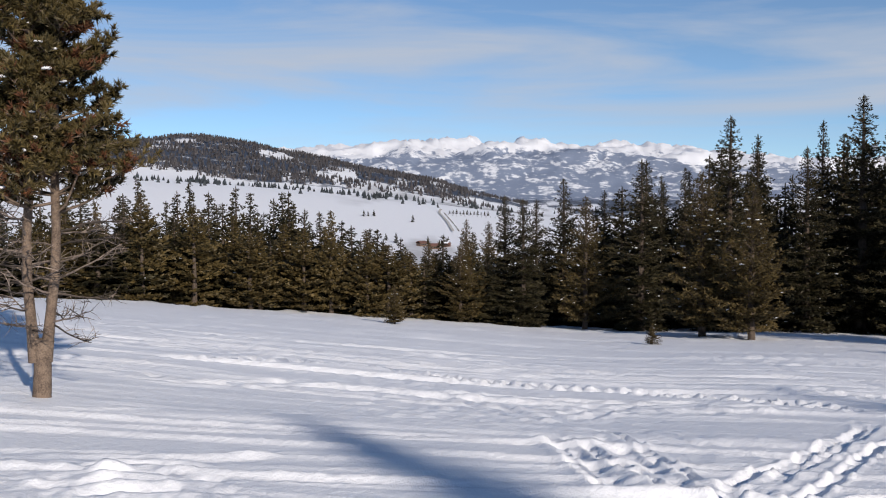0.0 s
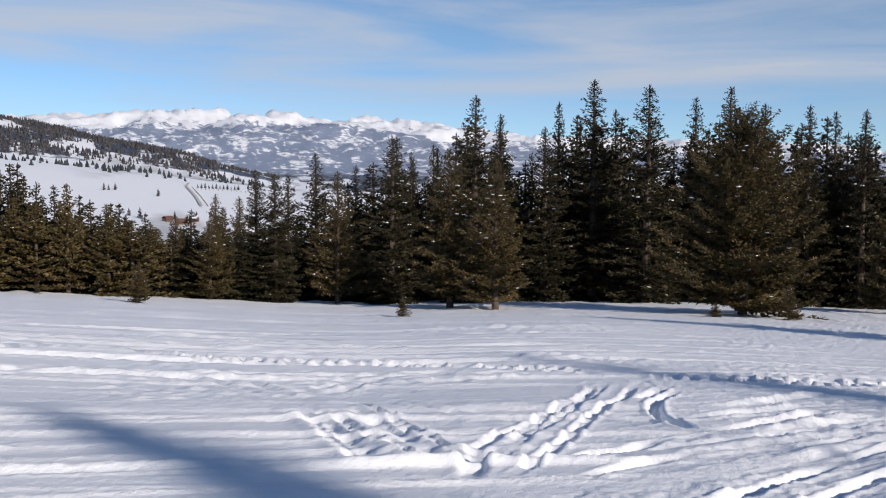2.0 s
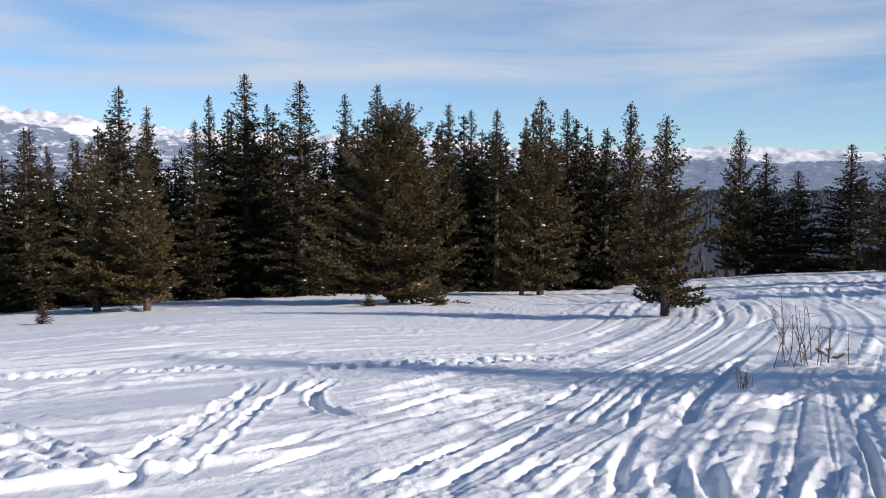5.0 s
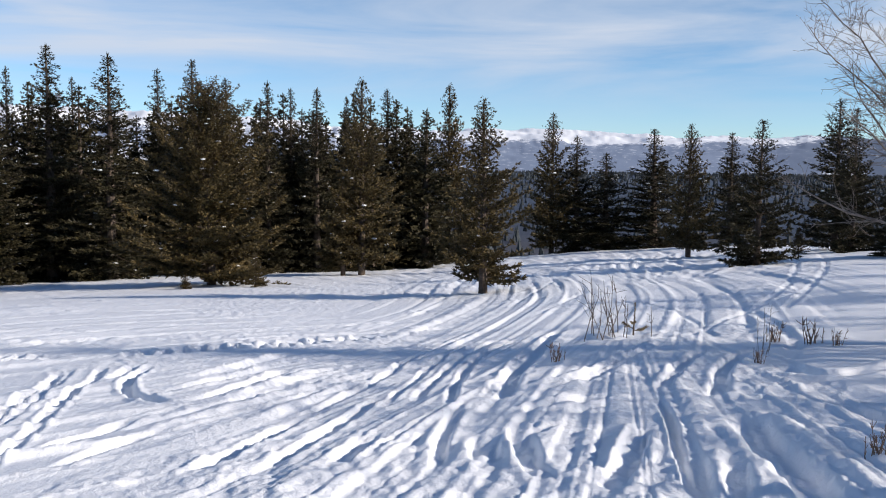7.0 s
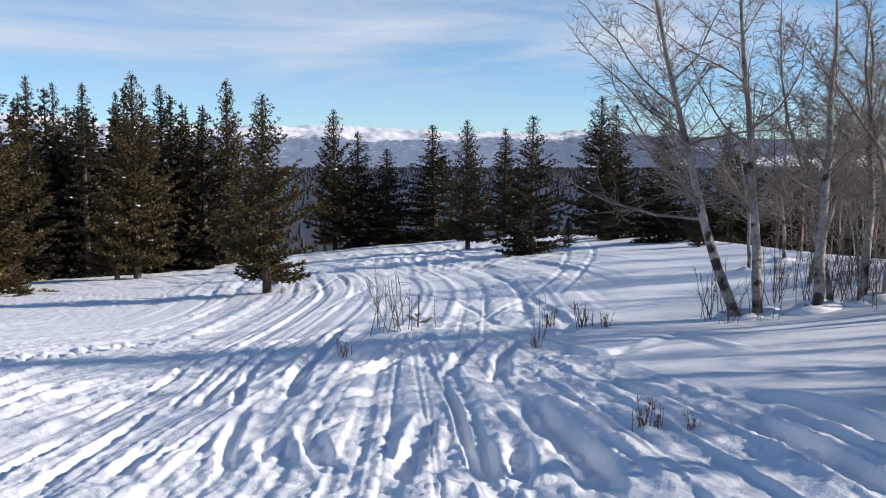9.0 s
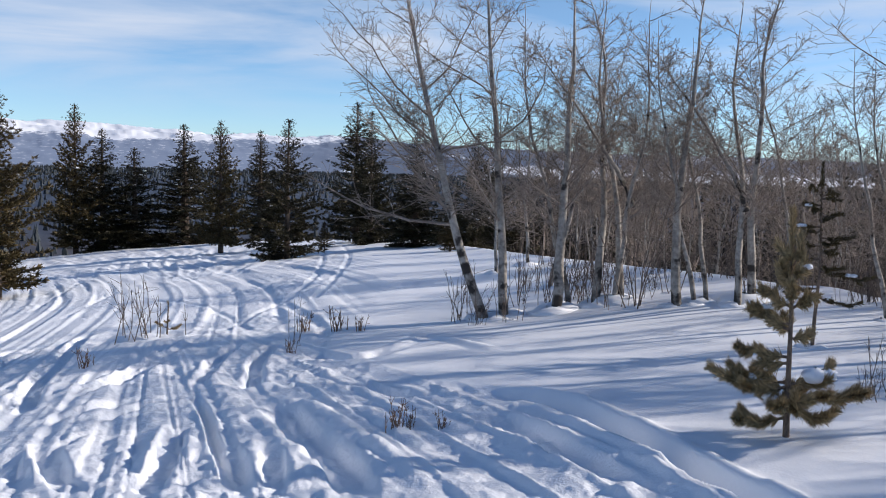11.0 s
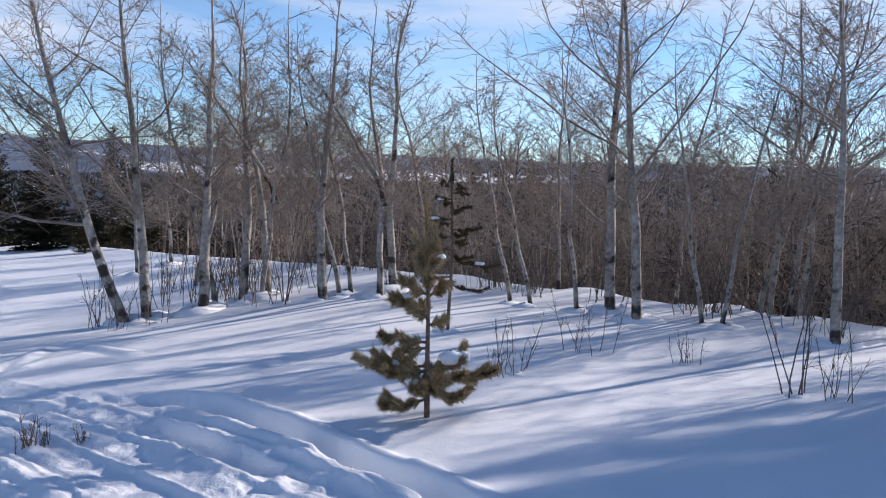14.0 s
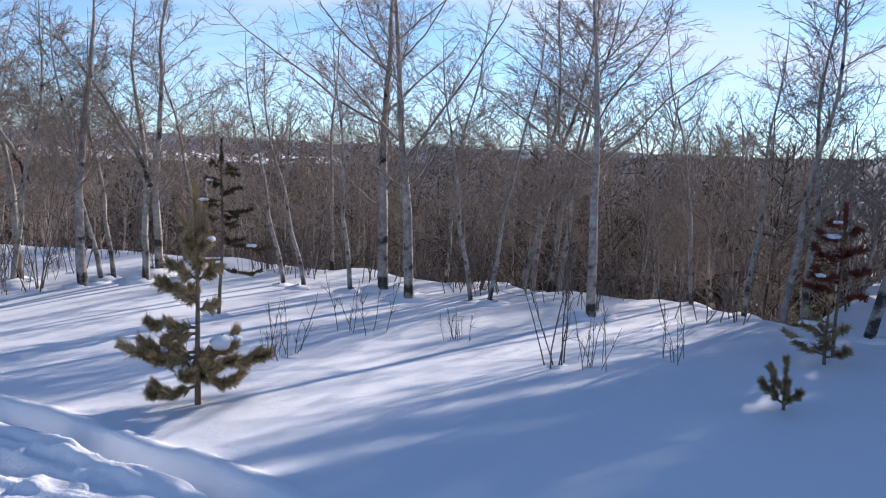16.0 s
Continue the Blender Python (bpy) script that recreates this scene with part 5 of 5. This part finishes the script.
for n in range(120):
    az = 78.5 + 51 * rng.random()
    r0 = min(np.interp(az, CREST_AZ, CREST), 14.0)
    stand_shrub(SHRUBS[n % 4], az, r0 + rng.uniform(-1.9, 2.6), rng.uniform(0.4, 1.1), rng.uniform(0, 6.28), "bare_shrub", "bare brown twigs among the aspens", "shrubs among the aspens", 0.0 if n % 3 else 0.34)


# ---- the bare wood and the dark forest below the brow ----
def bare_wood():
    g = np.random.default_rng(12)
    soup = Soup()
    for _ in range(420):
        az = g.uniform(77, 134)
        r0 = float(np.interp(az, CREST_AZ, CREST))
        r = r0 + 1.8 + 42 * g.random() ** 1.25
        p = np.array(spot(az, r, 0.1))
        L = min(max(EYE - p[2] + r * math.tan(radians(min(max(g.normal(-1.5, 2.4), -5), 4.5))), 1.2), 11)
        pts, d = wander(p, (g.normal(0, 0.08), g.normal(0, 0.08), 1), L, 5, g, 0.05, 0.02)
        soup.tube(pts, np.linspace(0.035, 0.012, 5) * (0.5 + L / 10), 4)
        for _k in range(26):
            u = g.uniform(0.12, 0.98)
            i = min(int(u * 4), 3)
            q = pts[i] + (pts[i + 1] - pts[i]) * (u * 4 - i)
            a = g.uniform(0, 6.28)
            tw, _d = wander(q, (math.cos(a), math.sin(a), g.uniform(0.3, 1.2)), (0.5 + L * 0.13) * (1.2 - u * 0.6), 3, g, 0.3, 0.08)
            soup.tube(tw, [0.012, 0.009, 0.005], 3)
    return soup.mesh("bare_wood", M_BRUSH)


thing("bare_wood", "dense bare brown aspen wood on the slope below the brow", "woods", kind="stuff", data=bare_wood())


# dark conifers scattered among the bare trees
for n in range(150):
    az = 71 + (48 if n % 3 else 60) * rng.random()
    r = np.interp(az, CREST_AZ, CREST) + (rng.uniform(9, 45) if n % 2 else rng.uniform(5, 22))
    base = spot(az, r)
    h = min(max(EYE - base.z + r * math.tan(radians(rng.uniform(-4.5, 1.0))), 1.5), 9)
    plant(LIGHT[n % 4], "S", az, r, h, 0.24 * h + 0.2, "dark conifers among the bare trees", rng.uniform(0, 6.28), "dark narrow conifer among bare aspens below the brow")


def ragged_cones(places, heights, widths, tiers, sides, g):
    """Many rough conifers, each a stack of jagged skirts round a spike."""
    soup = Soup()
    n = len(places)
    for k in range(tiers):
        z0, z1 = k / tiers * 0.92, min(1.0, (k + 1.9) / tiers)
        rad = widths * (1 - k / tiers) ** 0.8
        ang = np.arange(sides) * 2 * np.pi / sides + g.uniform(0, 6, (n, 1))
        rr = rad[:, None] * g.uniform(0.55, 1.15, (n, sides))
        base = np.stack([rr * np.cos(ang), rr * np.sin(ang), heights[:, None] * (z0 + g.uniform(-0.04, 0.04, (n, sides)))], -1) + places[:, None]
        tip = places + np.stack([0 * heights, 0 * heights, heights * z1], -1)
        v = np.concatenate([base, tip[:, None]], 1).reshape(-1, 3)
        i = np.arange(n)[:, None] * (sides + 1)
        j = np.arange(sides)[None]
        f = np.stack([i + j, i + (j + 1) % sides, i + sides + 0 * j], -1).reshape(-1, 3)
        soup.add(v, f)
    return soup


def on_land(az, r, sink=0.3):
    return np.stack([r * np.sin(np.radians(az)), r * np.cos(np.radians(az)), land(az, r) - sink], -1)


def forest(name, label, az0, az1, r0, r1, count, h, w, tiers, sides, seed, mat, keep=None, power=0.5):
    g = np.random.default_rng(seed)
    az = g.uniform(az0, az1, count)
    r = (g.uniform(r0 ** (1 / power), r1 ** (1 / power), count)) ** power
    if keep is not None:
        m = keep(az, r, g)
        az, r = az[m], r[m]
    hh = g.uniform(*h, len(az))
    soup = ragged_cones(on_land(az, r), hh, hh * g.uniform(*w, len(az)), tiers, sides, g)
    return thing(name, label, "woods", kind="stuff", data=soup.mesh(name, mat))


def hill_keep(az, r, g):
    x, y = r * np.sin(np.radians(az)), r * np.cos(np.radians(az))
    up = np.degrees(np.arctan2(land(az, r) - EYE, r)) - eased(az, FIELD_AZ, FIELD_TOP)
    dens = (1 - 0.8 * smooth01((fbm(x / 60, y / 110, 3, 35) - 0.64) / 0.05)) * smooth01((up - 0.35 + (fbm(x / 150, y / 150, 4, 33) - 0.5) * 2.6) / 0.6)
    return (g.random(len(az)) < dens) & (up > 0.02)


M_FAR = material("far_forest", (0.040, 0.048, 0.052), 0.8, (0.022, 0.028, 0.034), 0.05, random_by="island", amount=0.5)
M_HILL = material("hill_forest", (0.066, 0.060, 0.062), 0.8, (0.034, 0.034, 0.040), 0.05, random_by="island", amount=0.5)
M_MID = material("valley_forest", (0.040, 0.036, 0.028), 0.8, (0.018, 0.018, 0.016), 0.2, random_by="island", amount=0.5)
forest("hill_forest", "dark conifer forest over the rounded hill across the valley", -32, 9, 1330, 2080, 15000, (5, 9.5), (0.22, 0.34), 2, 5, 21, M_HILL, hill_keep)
forest("valley_forest", "dark conifers filling the low ground behind the bare aspens", 64, 136, 34, 420, 4200, (4, 8), (0.20, 0.32), 5, 7, 22, M_MID, lambda a, r, g: r > np.interp(a, CREST_AZ, CREST) + 22, 0.75)
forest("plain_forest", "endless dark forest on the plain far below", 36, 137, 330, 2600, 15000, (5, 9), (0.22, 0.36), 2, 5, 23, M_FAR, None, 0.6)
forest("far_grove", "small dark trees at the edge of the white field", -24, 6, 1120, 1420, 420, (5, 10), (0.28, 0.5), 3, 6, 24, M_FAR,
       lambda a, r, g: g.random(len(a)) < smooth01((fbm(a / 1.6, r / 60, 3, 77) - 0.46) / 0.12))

# ---- the ranch and the lone trees on the white field ----
for n, (az, r, h) in enumerate([(-4.75, 905, 6.5), (-4.5, 910, 5), (-4.15, 915, 6.5), (-1.82, 890, 7), (-2.83, 716, 8), (1.92, 700, 9), (1.42, 705, 8), (-3.44, 730, 6), (2.63, 690, 8), (0.3, 720, 7), (-0.91, 722, 6)]
                               + [(0.4 + 0.21 * k, 1036 + 4 * k, 4 + 2 * ((k * 7) % 3) / 2) for k in range(12)]):
    plant(LIGHT[n % 4], "S", az, r, h, h * 0.30, "lone trees on the field", n * 1.7, "dark conifer alone on the white valley field")


def box(bm, x0, y0, z0, x1, y1, z1):
    v = [bm.verts.new(p) for p in ((x0, y0, z0), (x1, y0, z0), (x1, y1, z0), (x0, y1, z0), (x0, y0, z1), (x1, y0, z1), (x1, y1, z1), (x0, y1, z1))]
    for f in ((0, 3, 2, 1), (4, 5, 6, 7), (0, 1, 5, 4), (1, 2, 6, 5), (2, 3, 7, 6), (3, 0, 4, 7)):
        bm.faces.new([v[i] for i in f])


def bm_mesh(name, bm, mat):
    me = bpy.data.meshes.new(name)
    bm.to_mesh(me)
    bm.free()
    me.materials.append(mat)
    return me


M_BARN = material("red_boards", (0.17, 0.085, 0.065), 0.8, (0.11, 0.06, 0.05), 0.6)
M_LOG = material("log_walls", (0.20, 0.13, 0.09), 0.85, (0.12, 0.08, 0.06), 0.6)
M_DARK = material("dark_pane", (0.03, 0.035, 0.045), 0.2, (0.02, 0.022, 0.03), 1)


def ranch_house(az, r, w, d, h, turn, wall_mat, label):
    ob = thing("ranch_house", label, "house", "ranch buildings")
    bm = bmesh.new()
    box(bm, -w / 2, -d / 2, -1, w / 2, d / 2, h)
    part("wall", bm_mesh("wall", bm, wall_mat), ob)
    bm = bmesh.new()
    o, p = 0.5, h * 0.65
    for s in (-1, 1):
        q = [bm.verts.new(c) for c in ((-w / 2 - o, s * (d / 2 + o), h - 0.15), (w / 2 + o, s * (d / 2 + o), h - 0.15), (w / 2 + o, 0, h + p), (-w / 2 - o, 0, h + p),
                                       (-w / 2 - o, s * (d / 2 + o), h + 0.15), (w / 2 + o, s * (d / 2 + o), h + 0.15), (w / 2 + o, 0, h + p + 0.3), (-w / 2 - o, 0, h + p + 0.3))]
        for f in ((0, 1, 2, 3), (4, 5, 6, 7), (0, 1, 5, 4), (1, 2, 6, 5), (2, 3, 7, 6), (3, 0, 4, 7)):
            bm.faces.new([q[i] for i in f])
    part("roof", bm_mesh("roof", bm, M_BARN if wall_mat is M_LOG else M_SNOW), ob, "red metal roof" if wall_mat is M_LOG else "snow-covered roof")
    for k in (-0.3, 0.0, 0.3):
        bm = bmesh.new()
        box(bm, k * w - 0.6, -d / 2 - 0.06, h * 0.35, k * w + 0.6, -d / 2 + 0.02, h * 0.75)
        part("window", bm_mesh("window", bm, M_DARK), ob, "dark window pane")
    a = radians(az)
    ob.matrix_world = Matrix.LocRotScale((r * math.sin(a), r * math.cos(a), float(land(az, r))), Euler((0, 0, turn)), None)


ranch_house(-0.55, 690, 8, 5, 2.3, 0.2, M_LOG, "log ranch house with a red roof in the snowy valley")
ranch_house(0.15, 712, 6, 5, 2.4, -0.5, M_BARN, "small red barn with a snowy roof in the valley")
ranch_house(-1.3, 705, 6, 5, 2.2, 0.7, M_LOG, "low log shed with a red roof in the valley")


# the farm road that climbs the field, and its fence lines
def strip(name, label, pts, width, lift, mat, category="road", kind="structure"):
    line = curve_through(pts, 10)
    d = np.gradient(line, axis=0)
    nrm = np.column_stack([d[:, 1], -d[:, 0]]) / np.linalg.norm(d, axis=1)[:, None] * width / 2
    v = []
    for p in (line + nrm, line - nrm):
        az, r = np.degrees(np.arctan2(p[:, 0], p[:, 1])), np.hypot(p[:, 0], p[:, 1])
        v.append(np.column_stack([p, land(az, r) + lift]))
    k = len(line)
    i = np.arange(k - 1)
    f = np.stack([i, i + 1, k + i + 1, k + i], -1)
    return thing(name, label, category, kind=kind, data=fast_mesh(name, np.vstack(v), f, mat))


M_TRACKWAY = material("packed_snow", (0.55, 0.53, 0.50), 0.8, (0.42, 0.39, 0.35), 0.1)
strip("road", "packed snow farm road up the white field", [(8.7, 830), (5, 905), (0, 975), (-4, 1030), (-2, 1090)], 2.6, 0.9, M_TRACKWAY)
M_POST = material("fence_wood", (0.10, 0.08, 0.065), 0.9, (0.06, 0.05, 0.04), 2)


def fence(pts, gap):
    ob = thing("fence", "dark post fence across the white field", "fence", "field fences")
    line = curve_through(pts, 24)
    s = np.cumsum(np.r_[0, np.hypot(*np.diff(line, axis=0).T)])
    bm = bmesh.new()
    box(bm, -0.18, -0.18, -0.4, 0.18, 0.18, 1.5)
    me = bm_mesh("post", bm, M_POST)
    for u in np.arange(0, s[-1], gap):
        x, y = np.interp(u, s, line[:, 0]), np.interp(u, s, line[:, 1])
        post = part("post", me, ob)
        post.location = (x, y, float(land(math.degrees(math.atan2(x, y)), math.hypot(x, y))))


fence([(14, 835), (10, 905), (5, 975), (1, 1030)], 6)
fence([(6, 1010), (40, 1040), (90, 1070)], 6)
